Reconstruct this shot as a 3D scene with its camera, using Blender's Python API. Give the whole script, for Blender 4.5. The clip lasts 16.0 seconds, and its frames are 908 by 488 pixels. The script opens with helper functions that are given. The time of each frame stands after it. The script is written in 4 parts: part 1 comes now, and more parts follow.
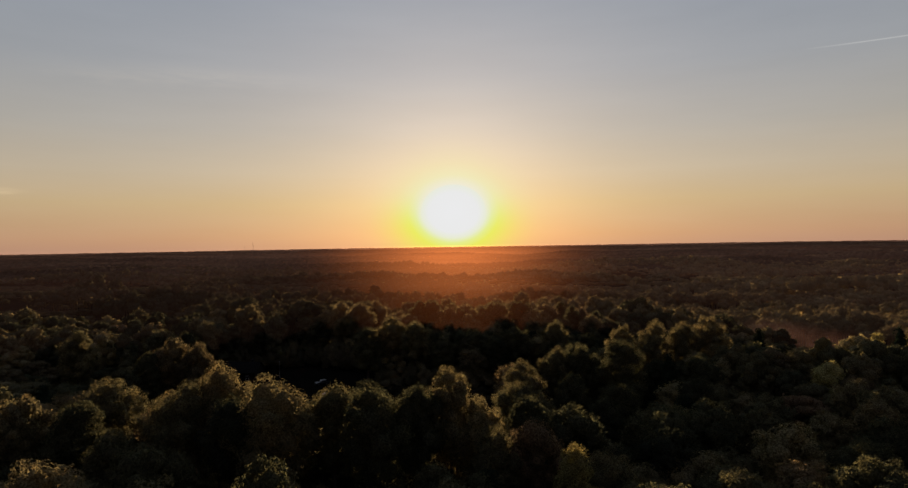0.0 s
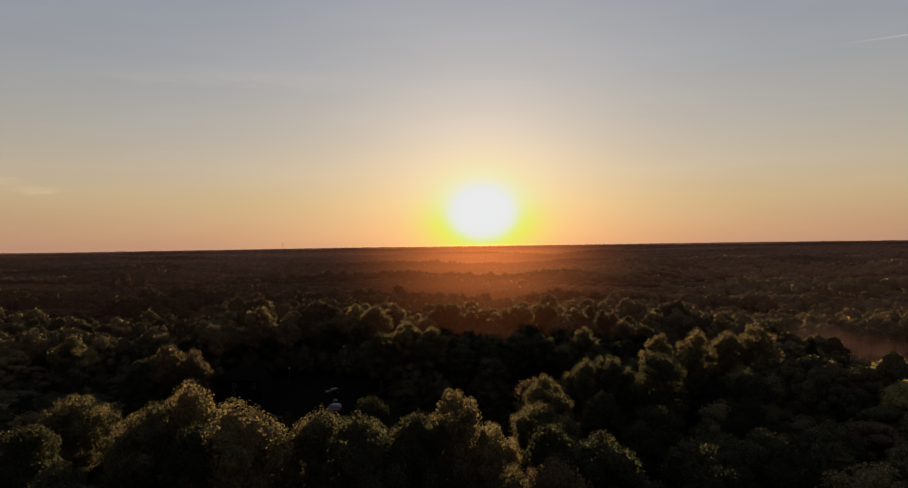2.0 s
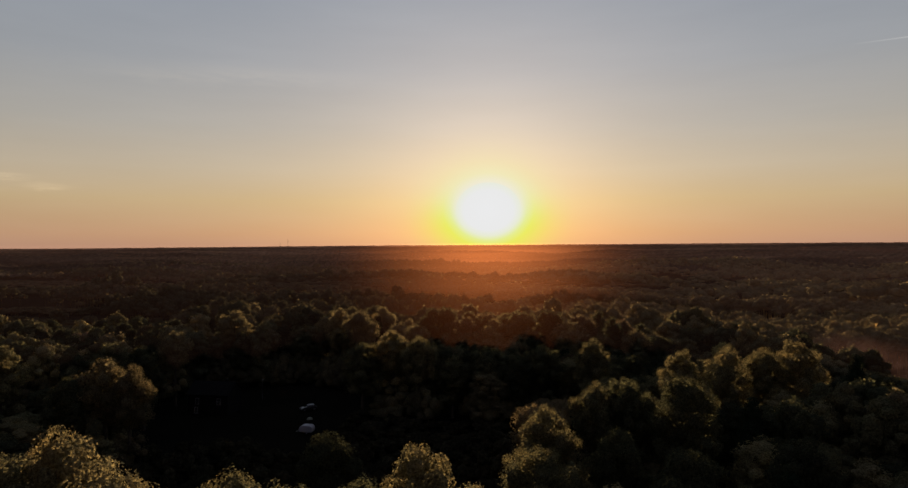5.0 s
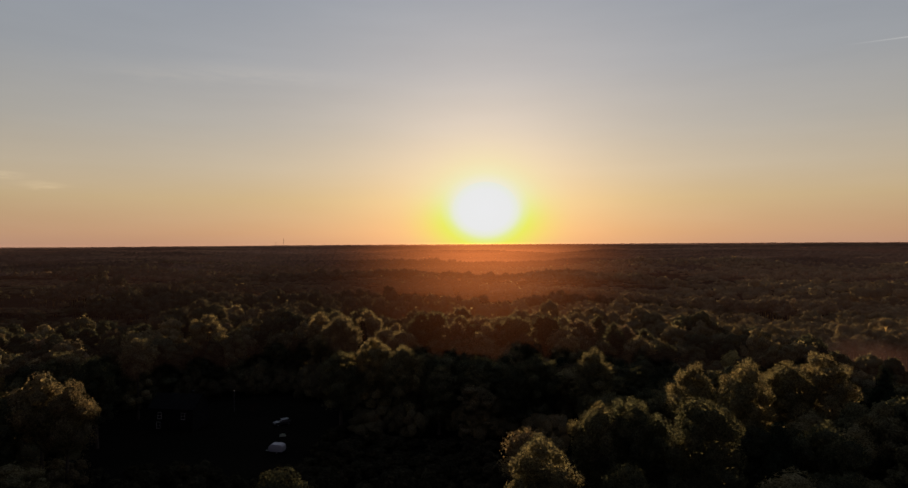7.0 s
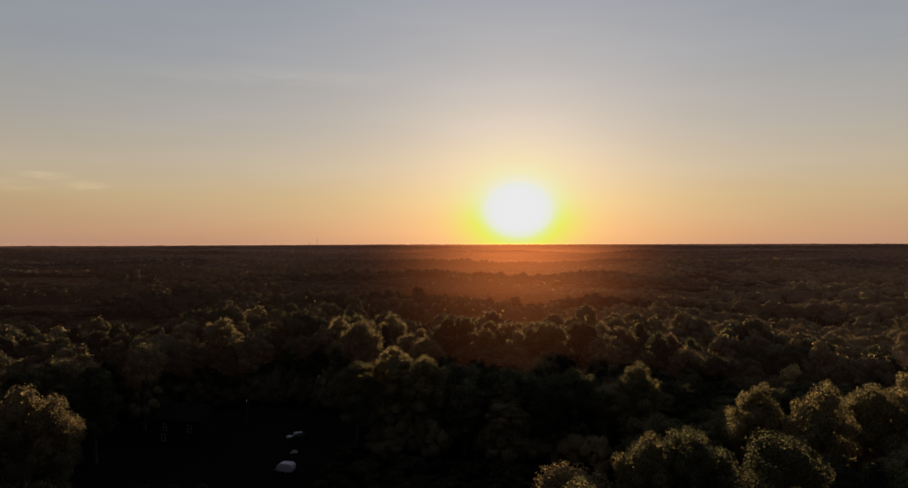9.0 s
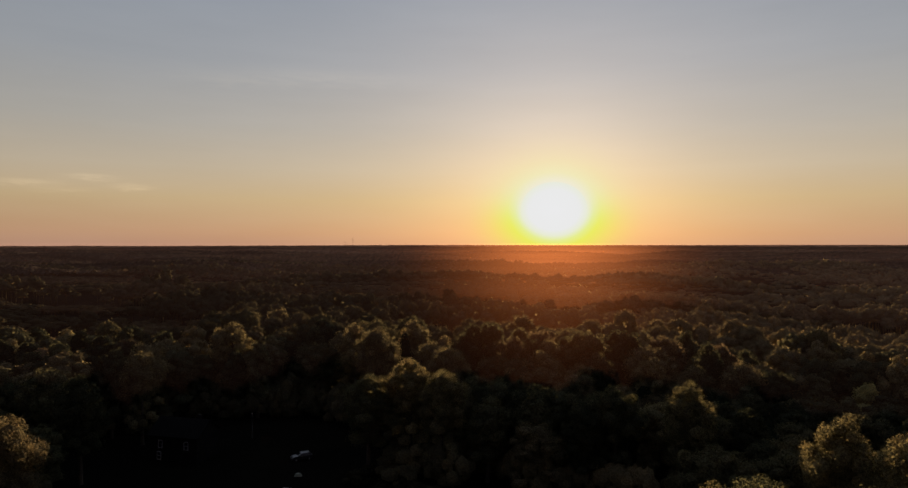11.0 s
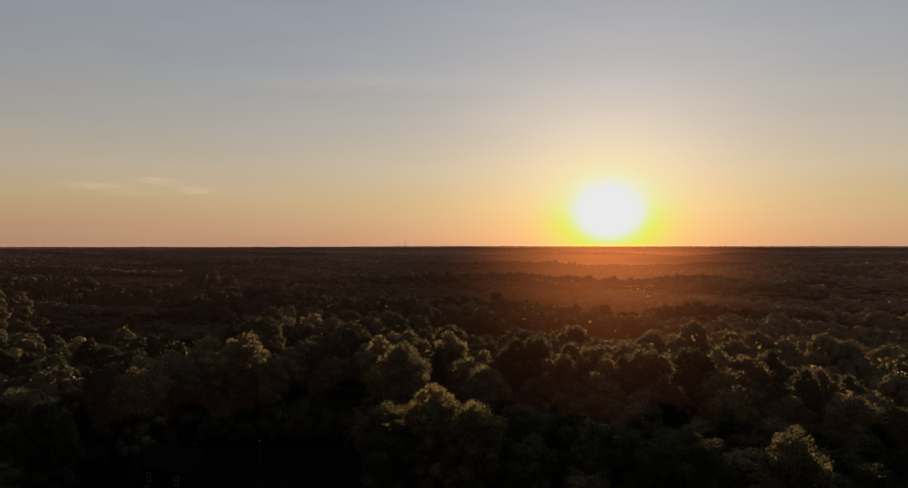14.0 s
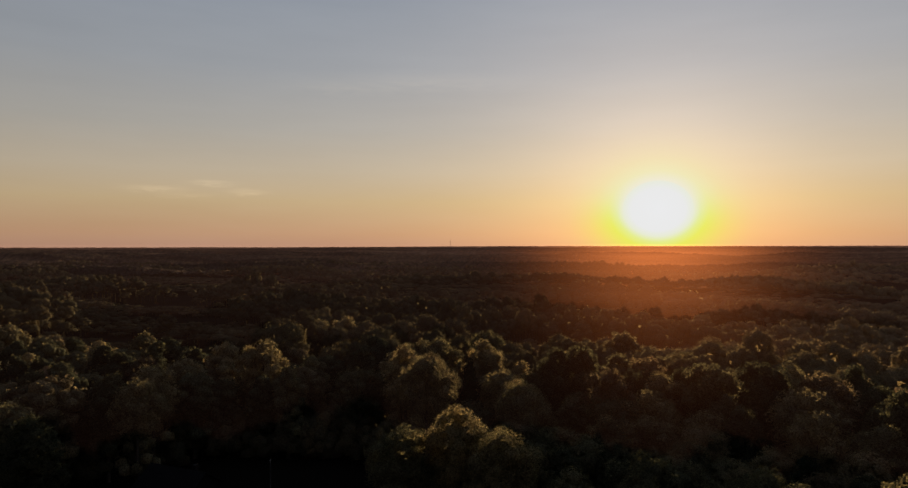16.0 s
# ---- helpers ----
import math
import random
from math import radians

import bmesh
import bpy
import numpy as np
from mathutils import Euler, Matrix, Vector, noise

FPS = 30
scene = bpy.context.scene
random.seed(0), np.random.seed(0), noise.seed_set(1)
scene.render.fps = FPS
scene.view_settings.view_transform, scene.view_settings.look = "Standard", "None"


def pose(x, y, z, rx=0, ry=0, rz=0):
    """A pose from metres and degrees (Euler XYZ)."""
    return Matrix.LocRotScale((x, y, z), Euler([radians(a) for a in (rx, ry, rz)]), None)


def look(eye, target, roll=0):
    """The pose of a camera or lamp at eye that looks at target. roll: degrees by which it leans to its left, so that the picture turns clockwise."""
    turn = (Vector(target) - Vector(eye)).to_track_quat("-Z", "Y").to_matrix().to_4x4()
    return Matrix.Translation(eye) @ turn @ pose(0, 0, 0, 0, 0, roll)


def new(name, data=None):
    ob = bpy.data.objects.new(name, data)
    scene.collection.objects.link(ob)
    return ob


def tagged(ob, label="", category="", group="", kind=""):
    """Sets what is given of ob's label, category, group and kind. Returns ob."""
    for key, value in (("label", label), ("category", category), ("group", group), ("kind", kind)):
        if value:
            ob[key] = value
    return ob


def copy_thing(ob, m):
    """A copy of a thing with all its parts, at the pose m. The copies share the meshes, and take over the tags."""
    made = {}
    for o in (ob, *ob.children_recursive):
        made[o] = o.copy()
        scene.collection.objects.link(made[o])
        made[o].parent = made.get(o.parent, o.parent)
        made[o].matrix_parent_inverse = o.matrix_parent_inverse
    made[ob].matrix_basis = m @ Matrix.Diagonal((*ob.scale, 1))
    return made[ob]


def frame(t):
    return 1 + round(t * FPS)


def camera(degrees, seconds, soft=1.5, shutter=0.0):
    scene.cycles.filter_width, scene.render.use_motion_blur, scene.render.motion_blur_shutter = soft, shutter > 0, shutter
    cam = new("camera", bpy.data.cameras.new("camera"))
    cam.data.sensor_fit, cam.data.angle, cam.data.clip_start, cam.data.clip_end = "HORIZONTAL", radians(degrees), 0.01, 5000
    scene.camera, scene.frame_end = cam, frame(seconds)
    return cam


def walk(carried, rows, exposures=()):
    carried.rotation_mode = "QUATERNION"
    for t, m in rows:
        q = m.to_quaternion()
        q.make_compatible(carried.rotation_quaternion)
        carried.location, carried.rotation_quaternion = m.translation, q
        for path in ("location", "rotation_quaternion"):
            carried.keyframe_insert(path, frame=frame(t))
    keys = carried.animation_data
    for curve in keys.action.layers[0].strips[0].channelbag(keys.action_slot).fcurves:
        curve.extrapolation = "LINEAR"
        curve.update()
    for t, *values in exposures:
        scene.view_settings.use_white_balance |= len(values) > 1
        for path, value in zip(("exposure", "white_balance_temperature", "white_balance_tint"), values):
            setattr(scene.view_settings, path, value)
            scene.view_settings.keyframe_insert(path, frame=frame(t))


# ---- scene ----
cam = camera(70.5, 16.0, soft=1.4)
PATH = [
    (0, (-5.465, -1.789, 45.82), (-5.465, 0.211, 45.827), -0.8),
    (0.5, (-4.624, 1.898, 45.928), (-4.647, 3.898, 45.935), -0.8),
    (1, (-4.122, 5.651, 45.995), (-4.165, 7.651, 46.0), -0.8),
    (1.5, (-3.432, 9.276, 46.008), (-3.499, 11.275, 46.014), -0.7),
    (2, (-2.902, 13.086, 46.049), (-2.991, 15.084, 46.054), -0.7),
    (2.5, (-2.323, 16.796, 46.042), (-2.437, 18.793, 46.047), -0.6),
    (3, (-1.771, 20.479, 46.034), (-1.899, 22.475, 46.038), -0.6),
    (3.5, (-1.165, 24.067, 46.039), (-1.29, 26.063, 46.042), -0.5),
    (4, (-0.838, 27.784, 46.087), (-0.956, 29.781, 46.089), -0.4),
    (6.5, (0.92, 46.509, 46.138), (0.82, 48.506, 46.138), -0.2),
    (7, (1.245, 49.973, 46.181), (1.147, 51.971, 46.18), -0.2),
    (7.5, (1.356, 53.478, 46.174), (1.234, 55.474, 46.173), -0.1),
    (8, (1.555, 57.108, 46.154), (1.405, 59.102, 46.153), -0.0),
    (8.5, (1.631, 60.578, 46.156), (1.455, 62.57, 46.155), 0.0),
    (9, (1.573, 63.941, 46.228), (1.374, 65.931, 46.227), 0.0),
    (11.5, (2.551, 83.617, 46.106), (2.219, 85.589, 46.107), 0.1),
    (12, (2.522, 87.248, 46.149), (2.169, 89.217, 46.15), 0.1),
    (12.5, (2.32, 90.959, 46.213), (1.946, 92.924, 46.214), 0.1),
    (13, (2.211, 94.777, 46.115), (1.81, 96.736, 46.118), 0.2),
    (13.5, (2.043, 98.7, 46.106), (1.609, 100.652, 46.109), 0.1),
    (14, (1.871, 102.46, 46.162), (1.403, 104.404, 46.166), 0.1),
    (14.5, (1.551, 106.19, 46.202), (1.051, 108.126, 46.205), 0.1),
    (15, (1.384, 109.935, 46.186), (0.848, 111.862, 46.189), 0.0),
    (15.5, (1.198, 113.518, 46.209), (0.629, 115.435, 46.212), 0.0),
    (16, (1.056, 117.182, 46.098), (0.451, 119.088, 46.102), -0.0),
]
walk(cam, [(t, look(eye, target, roll)) for t, eye, target, roll in PATH])

# ---- world, sun, exposure ----
SUN_EL = 3.1


class Graph:
    """Short hand for wiring node trees."""

    def __init__(self, tree):
        self.t = tree
        tree.nodes.clear()

    def n(self, kind, ins=(), **props):
        node = self.t.nodes.new(kind)
        for k, v in props.items():
            setattr(node, k, v)
        for k, v in (ins.items() if isinstance(ins, dict) else enumerate(ins)):
            if v is None:
                continue
            if isinstance(v, bpy.types.NodeSocket):
                self.t.links.new(v, node.inputs[k])
            else:
                node.inputs[k].default_value = v
        return node

    def m(self, op, a, b=None, c=None, clamp=False):
        return self.n("ShaderNodeMath", (a, b, c), operation=op, use_clamp=clamp).outputs[0]

    def ramp(self, fac, stops, interp="LINEAR"):
        r = self.n("ShaderNodeValToRGB", (fac,))
        cr = r.color_ramp
        cr.interpolation = interp
        while len(cr.elements) < len(stops):
            cr.elements.new(0.5)
        for e, (p, c) in zip(cr.elements, stops):
            e.position, e.color = p, (*c, 1)
        return r.outputs[0]

    def mix(self, fac, a, b, blend="MIX"):
        return self.n("ShaderNodeMix", {0: fac, 6: a, 7: b}, data_type="RGBA", blend_type=blend).outputs[2]


def make_sky():
    w = bpy.data.worlds.new("evening_sky")
    scene.world = w
    w.use_nodes = True
    g = Graph(w.node_tree)
    co = g.n("ShaderNodeTexCoord").outputs["Generated"]
    unit = g.n("ShaderNodeVectorMath", (co,), operation="NORMALIZE").outputs[0]
    xyz = g.n("ShaderNodeSeparateXYZ", (unit,)).outputs
    deg = 57.29578
    el = g.m("MULTIPLY", g.m("ARCSINE", xyz[2]), deg)
    az = g.m("MULTIPLY", g.m("ARCTAN2", xyz[0], xyz[1]), deg)
    # clear evening air, by height over the horizon
    air = g.ramp(g.m("DIVIDE", el, 40.0, clamp=True), [
        (0.0, (0.435, 0.248, 0.170)), (0.025, (0.465, 0.275, 0.170)), (0.095, (0.485, 0.358, 0.212)),
        (0.16, (0.46, 0.385, 0.29)), (0.25, (0.37, 0.35, 0.32)), (0.375, (0.295, 0.31, 0.335)),
        (0.52, (0.25, 0.28, 0.33)), (0.75, (0.205, 0.235, 0.295)), (1.0, (0.175, 0.205, 0.265))])
    sun_dir = (0.0, math.cos(radians(SUN_EL)), math.sin(radians(SUN_EL)))
    dot = g.n("ShaderNodeVectorMath", (unit, sun_dir), operation="DOT_PRODUCT").outputs["Value"]
    theta = g.m("MULTIPLY", g.m("ARCCOSINE", g.m("MINIMUM", dot, 1.0)), deg)
    # the sky dims away from the sun
    dim = g.n("ShaderNodeMapRange", (theta, 22.0, 140.0, 1.02, 0.40), interpolation_type="SMOOTHSTEP").outputs[0]
    air = g.mix(1.0, air, g.n("ShaderNodeCombineXYZ", (dim, dim, dim)).outputs[0], "MULTIPLY")
    dusk = g.n("ShaderNodeMapRange", (theta, 58.0, 125.0, 0.0, 1.0), interpolation_type="SMOOTHSTEP").outputs[0]
    air = g.mix(1.0, air, g.mix(dusk, (1, 1, 1, 1), (0.80, 0.65, 0.74, 1)), "MULTIPLY")
    # physical sky under it
    sky = g.n("ShaderNodeTexSky", sky_type="NISHITA", sun_disc=False, sun_elevation=radians(SUN_EL), sun_rotation=0.0)
    air = g.mix(0.008, air, sky.outputs[0], "ADD")
    # wide aureole
    tone = g.ramp(g.m("DIVIDE", el, 14.0, clamp=True),
                  [(0.0, (0.34, 0.235, 0.085)), (0.25, (0.43, 0.33, 0.145)), (0.75, (0.54, 0.43, 0.33)), (1.0, (0.54, 0.45, 0.38))])
    halo = g.m("EXPONENT", g.m("DIVIDE", theta, -9.8))
    air = g.mix(halo, air, tone, "ADD")
    # thin cirrus
    stretch = g.n("ShaderNodeCombineXYZ", (g.m("MULTIPLY", az, 0.06), g.m("MULTIPLY", el, 0.35), 0.0)).outputs[0]
    nz = g.n("ShaderNodeTexNoise", {"Vector": stretch, "Scale": 1.0, "Detail": 5.0, "Roughness": 0.55}).outputs[0]
    veil = g.m("MULTIPLY", g.m("SUBTRACT", nz, 0.5), 0.05)
    air = g.mix(1.0, air, g.n("ShaderNodeCombineXYZ", (veil, veil, veil)).outputs[0], "ADD")
    fine = g.n("ShaderNodeTexNoise", {"Vector": stretch, "Scale": 9.0, "Detail": 4.0, "Roughness": 0.6}).outputs[0]
    for a0, e0, wa, we, amp in ((-42.6, 4.6, 2.0, 0.26, 0.077), (-38.4, 5.2, 1.4, 0.22, 0.091), (-35.4, 4.5, 1.4, 0.24, 0.070),
                                (-40.0, 4.1, 2.0, 0.20, 0.035), (-20.0, 14.3, 7.0, 0.7, 0.035), (-27.5, 13.6, 4.0, 0.5, 0.025)):
        u = g.m("DIVIDE", g.m("SUBTRACT", az, a0), wa)
        v = g.m("DIVIDE", g.m("ADD", g.m("SUBTRACT", el, e0), g.m("MULTIPLY", g.m("SUBTRACT", fine, 0.5), 0.9)), we)
        bell = g.m("EXPONENT", g.m("MULTIPLY", g.m("ADD", g.m("MULTIPLY", u, u), g.m("MULTIPLY", v, v)), -1.0))
        air = g.mix(g.m("MULTIPLY", bell, g.m("MULTIPLY", fine, amp * 2.0)), air, (1.0, 0.78, 0.46, 1), "ADD")
    # vapour trail
    along = g.n("ShaderNodeMapRange", (az, 28.6, 32.5, 0.0, 1.0)).outputs[0]
    off = g.m("DIVIDE", g.m("SUBTRACT", el, g.m("ADD", 14.66, g.m("MULTIPLY", g.m("SUBTRACT", az, 30.6), -0.02))), 0.045)
    line = g.m("MULTIPLY", g.m("EXPONENT", g.m("MULTIPLY", g.m("MULTIPLY", off, off), -1.0)), along)
    line = g.m("MULTIPLY", line, g.m("LESS_THAN", az, 50.0))
    air = g.mix(g.m("MULTIPLY", line, 0.12), air, (1.0, 0.95, 0.85, 1), "ADD")
    # the sun's own glare
    de = g.m("MULTIPLY", g.m("SUBTRACT", el, SUN_EL), 1.22)
    d = g.m("SQRT", g.m("ADD", g.m("MULTIPLY", az, az), g.m("MULTIPLY", de, de)))
    d = g.m("DIVIDE", d, 9.5, clamp=True)
    glare = g.ramp(d, [(0.0, (0.83, 0.83, 0.84)), (0.24, (0.82, 0.82, 0.82)), (0.30, (0.81, 0.83, 0.66)), (0.36, (0.79, 0.85, 0.28)),
                       (0.43, (0.79, 0.86, 0.11)), (0.58, (0.80, 0.78, 0.12)), (0.9, (0.76, 0.60, 0.20))])
    pale = g.ramp(d, [(0.0, (0.83, 0.83, 0.84)), (0.22, (0.82, 0.82, 0.82)), (0.32, (0.81, 0.83, 0.70)), (0.42, (0.80, 0.83, 0.50)),
                      (0.55, (0.80, 0.77, 0.42)), (0.9, (0.76, 0.64, 0.42))])
    glare = g.mix(g.n("ShaderNodeMapRange", (el, 1.2, 5.6), interpolation_type="SMOOTHSTEP").outputs[0], glare, pale)
    share = g.ramp(d, [(0.0, (1, 1, 1)), (0.36, (1, 1, 1)), (0.48, (0.80,) * 3), (0.62, (0.46,) * 3), (0.80, (0.15,) * 3), (1.0, (0, 0, 0))])
    high = g.n("ShaderNodeMapRange", (el, 2.5, 7.5, 1.0, 0.62)).outputs[0]
    core = g.n("ShaderNodeMapRange", (d, 0.30, 0.36, 1.0, 0.0)).outputs[0]
    share = g.mix(g.m("MAXIMUM", high, core), (0, 0, 0, 1), share)
    air = g.mix(share, air, glare)
    bg = g.n("ShaderNodeBackground", (air, 0.4353))
    g.n("ShaderNodeOutputWorld", (bg.outputs[0],))


make_sky()
sun = new("sun", bpy.data.lights.new("sun", "SUN"))
sun.data.energy, sun.data.angle, sun.data.color = 4.79, radians(0.6), (1.0, 0.715, 0.45)
sun.matrix_world = look((0, 0, 0), (0, -math.cos(radians(SUN_EL)), -math.sin(radians(SUN_EL))))
scene.view_settings.exposure = 1.2


# ---- materials ----
def material(name):
    m = bpy.data.materials.new(name)
    m.use_nodes = True
    return m, Graph(m.node_tree)


def leaf_material(name, stops, by_object=True, translucent=0.42, spread=(0.74, 1.26), grain=3.8, depth=0.5):
    m, g = material(name)
    if by_object:
        tint = g.n("ShaderNodeObjectInfo").outputs["Random"]
    else:
        tint = g.n("ShaderNodeAttribute", attribute_name="tint").outputs["Fac"]
    base = g.ramp(tint, stops)
    geo = g.n("ShaderNodeNewGeometry")
    one = g.n("ShaderNodeMapRange", (geo.outputs["Random Per Island"], 0.0, 1.0, *spread)).outputs[0]
    base = g.mix(1.0, base, g.n("ShaderNodeCombineXYZ", (one, one, one)).outputs[0], "MULTIPLY")
    patch = g.n("ShaderNodeTexNoise", {"Vector": geo.outputs["Position"], "Scale": 0.35, "Detail": 3.0}).outputs[0]
    warm = g.n("ShaderNodeMapRange", (patch, 0.45, 0.7, 0.0, 0.55)).outputs[0]
    base = g.mix(warm, base, g.mix(1.0, base, (1.28, 1.06, 0.84, 1), "MULTIPLY"))
    leafy = g.n("ShaderNodeTexNoise", {"Vector": geo.outputs["Position"], "Scale": grain, "Detail": 2.5, "Roughness": 0.6}).outputs[0]
    dots = g.n("ShaderNodeMapRange", (leafy, 0.36, 0.66, 1.0 - depth, 1.0 + depth)).outputs[0]
    base = g.mix(1.0, base, g.n("ShaderNodeCombineXYZ", (dots, dots, dots)).outputs[0], "MULTIPLY")
    bump = g.n("ShaderNodeBump", {"Strength": 1.0, "Distance": 2.2 / grain, "Height": leafy}).outputs[0]
    p = g.n("ShaderNodeBsdfDiffuse", {"Color": base, "Roughness": 0.6, "Normal": bump})
    tr = g.n("ShaderNodeBsdfTranslucent", {"Color": g.mix(1.0, base, (1.12, 1.02, 0.82, 1), "MULTIPLY"), "Normal": bump})
    s = g.n("ShaderNodeMixShader", (translucent, p.outputs[0], tr.outputs[0]))
    g.n("ShaderNodeOutputMaterial", (s.outputs[0],))
    return m


def plain_material(name, dark, light, scale=6.0, rough=0.7, metal=0.0, bump=0.3, spec=0.5):
    m, g = material(name)
    pos = g.n("ShaderNodeTexCoord").outputs["Object"]
    a = g.n("ShaderNodeTexNoise", {"Vector": pos, "Scale": scale, "Detail": 6.0, "Roughness": 0.6}).outputs[0]
    b = g.n("ShaderNodeTexNoise", {"Vector": pos, "Scale": scale * 0.13, "Detail": 3.0}).outputs[0]
    f = g.n("ShaderNodeMapRange", (g.m("ADD", g.m("MULTIPLY", a, 0.5), g.m("MULTIPLY", b, 0.5)), 0.32, 0.68)).outputs[0]
    col = g.mix(f, (*dark, 1), (*light, 1))
    bm = g.n("ShaderNodeBump", {"Strength": bump, "Distance": 0.05, "Height": a})
    p = g.n("ShaderNodeBsdfPrincipled", {"Base Color": col, "Roughness": rough, "Metallic": metal, "Specular IOR Level": spec,
                                         "Normal": bm.outputs[0]})
    g.n("ShaderNodeOutputMaterial", (p.outputs[0],))
    return m


OLIVE = [(0.0, (0.055, 0.064, 0.043)), (0.30, (0.102, 0.110, 0.065)), (0.6, (0.165, 0.159, 0.090)),
         (0.8, (0.230, 0.199, 0.113)), (0.92, (0.211, 0.156, 0.097)), (1.0, (0.294, 0.274, 0.147))]
GOLD = [(0.0, (0.127, 0.127, 0.072)), (0.4, (0.211, 0.191, 0.104)), (0.75, (0.265, 0.230, 0.127)), (1.0, (0.323, 0.295, 0.158))]
GREEN = [(0.0, (0.057, 0.064, 0.041)), (0.5, (0.102, 0.109, 0.063)), (1.0, (0.153, 0.151, 0.086))]
RUST = [(0.0, (0.103, 0.091, 0.058)), (0.5, (0.147, 0.126, 0.076)), (1.0, (0.196, 0.169, 0.098))]
PINE = [(0.0, (0.022, 0.032, 0.020)), (1.0, (0.035, 0.049, 0.030))]
# far leaf browns with the reddening of distant haze mixed into the colour
HAZE_BROWN = [(0.0, (0.034, 0.032, 0.025)), (0.4, (0.083, 0.071, 0.054)), (0.7, (0.147, 0.119, 0.084)), (1.0, (0.235, 0.187, 0.124))]
leaf_olive = leaf_material("leaves_olive", OLIVE)
leaf_gold = leaf_material("leaves_gold", GOLD)
leaf_rust = leaf_material("leaves_rust", RUST)
leaf_green = leaf_material("leaves_green", GREEN)
leaf_pine = leaf_material("needles", PINE, translucent=0.12)
FAR = [(0.0, (0.054, 0.056, 0.034)), (0.35, (0.112, 0.104, 0.061)), (0.7, (0.215, 0.186, 0.102)), (0.9, (0.290, 0.240, 0.132)), (1.0, (0.340, 0.290, 0.156))]
YELLOW = [(0.0, (0.314, 0.289, 0.119)), (1.0, (0.412, 0.391, 0.164))]
leaf_yellow = leaf_material("leaves_yellow", YELLOW)
leaf_far = leaf_material("leaves_far", FAR, by_object=False, translucent=0.42, spread=(0.88, 1.14), grain=3.0, depth=0.3)
# scrub leaves kept near black to deepen the clearing's shade
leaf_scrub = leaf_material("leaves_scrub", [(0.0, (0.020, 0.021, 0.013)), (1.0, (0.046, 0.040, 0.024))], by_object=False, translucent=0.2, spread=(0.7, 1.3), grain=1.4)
leaf_horizon = leaf_material("leaves_horizon", HAZE_BROWN, by_object=False, translucent=0.3, spread=(0.8, 1.2), grain=0.25, depth=0.35)
bark = plain_material("bark", (0.035, 0.026, 0.019), (0.10, 0.078, 0.058), 4.0, 0.9, bump=0.8, spec=0.2)


# ---- land ----
PH = np.random.RandomState(11).uniform(0, 6.283, (40, 2))


def waves(x, y, length, seed, count=7):
    """A smooth rolling field in -1 .. 1 made of a few sine waves."""
    out = 0.0
    for k in range(count):
        a = PH[(seed + k) % 40, 0]
        f = 6.283 / length * (0.6 + 0.18 * k)
        out = out + np.sin((x * math.cos(a) + y * math.sin(a)) * f + PH[(seed + k) % 40, 1])
    return out / count * 1.7


def smooth(v, a, b):
    u = np.clip((v - a) / (b - a), 0, 1)
    return u * u * (3 - 2 * u)


def land(x, y):
    """Height of the ground: a low ridge under the start, a wide valley, hills at the horizon."""
    x, y = np.asarray(x, float), np.asarray(y, float)
    r = np.hypot(x, y)
    az = np.degrees(np.arctan2(x, np.maximum(y, 1.0)))
    z = 1.8 - 4.0 * np.exp(-((x - 38) / 34) ** 2 - ((y - 112) / 36) ** 2)
    z = z - 15.0 * smooth(y, 235, 480) + 3.0 * smooth(-x, 120, 330) * smooth(y, 300, 520) * (1 - smooth(r, 700, 1200))
    z = z - 8.0 * smooth(x, 62, 130) * smooth(y, 140, 235) * (1 - smooth(y, 330, 520))
    z = z - 5.0 * smooth(x, 60, 220) * smooth(y, 220, 420) * (1 - smooth(r, 800, 1500))
    z = z + smooth(r, 330, 800) * (1 - 0.4 * smooth(r, 1500, 3000)) * (1 - 0.93 * smooth(r, 2800, 4400)) * 9.0 * waves(x * 0.55, y, 420, 3) + smooth(r, 900, 2500) * (1 - 0.93 * smooth(r, 2800, 4400)) * 6.0 * waves(x, y, 1300, 17)
    top = 13.5 + 8.5 * smooth(az, -35, -8) + 5.0 * smooth(az, 0, 25)
    z = z + 7.0 * np.exp(-((r - 2900) / 260) ** 2) * smooth(az, -28, -25) * (1 - smooth(az, -18, -15))
    return z + (top + 14.0) * smooth(r, 1500, 4650) - smooth(r, 4700, 4950) * 25.0


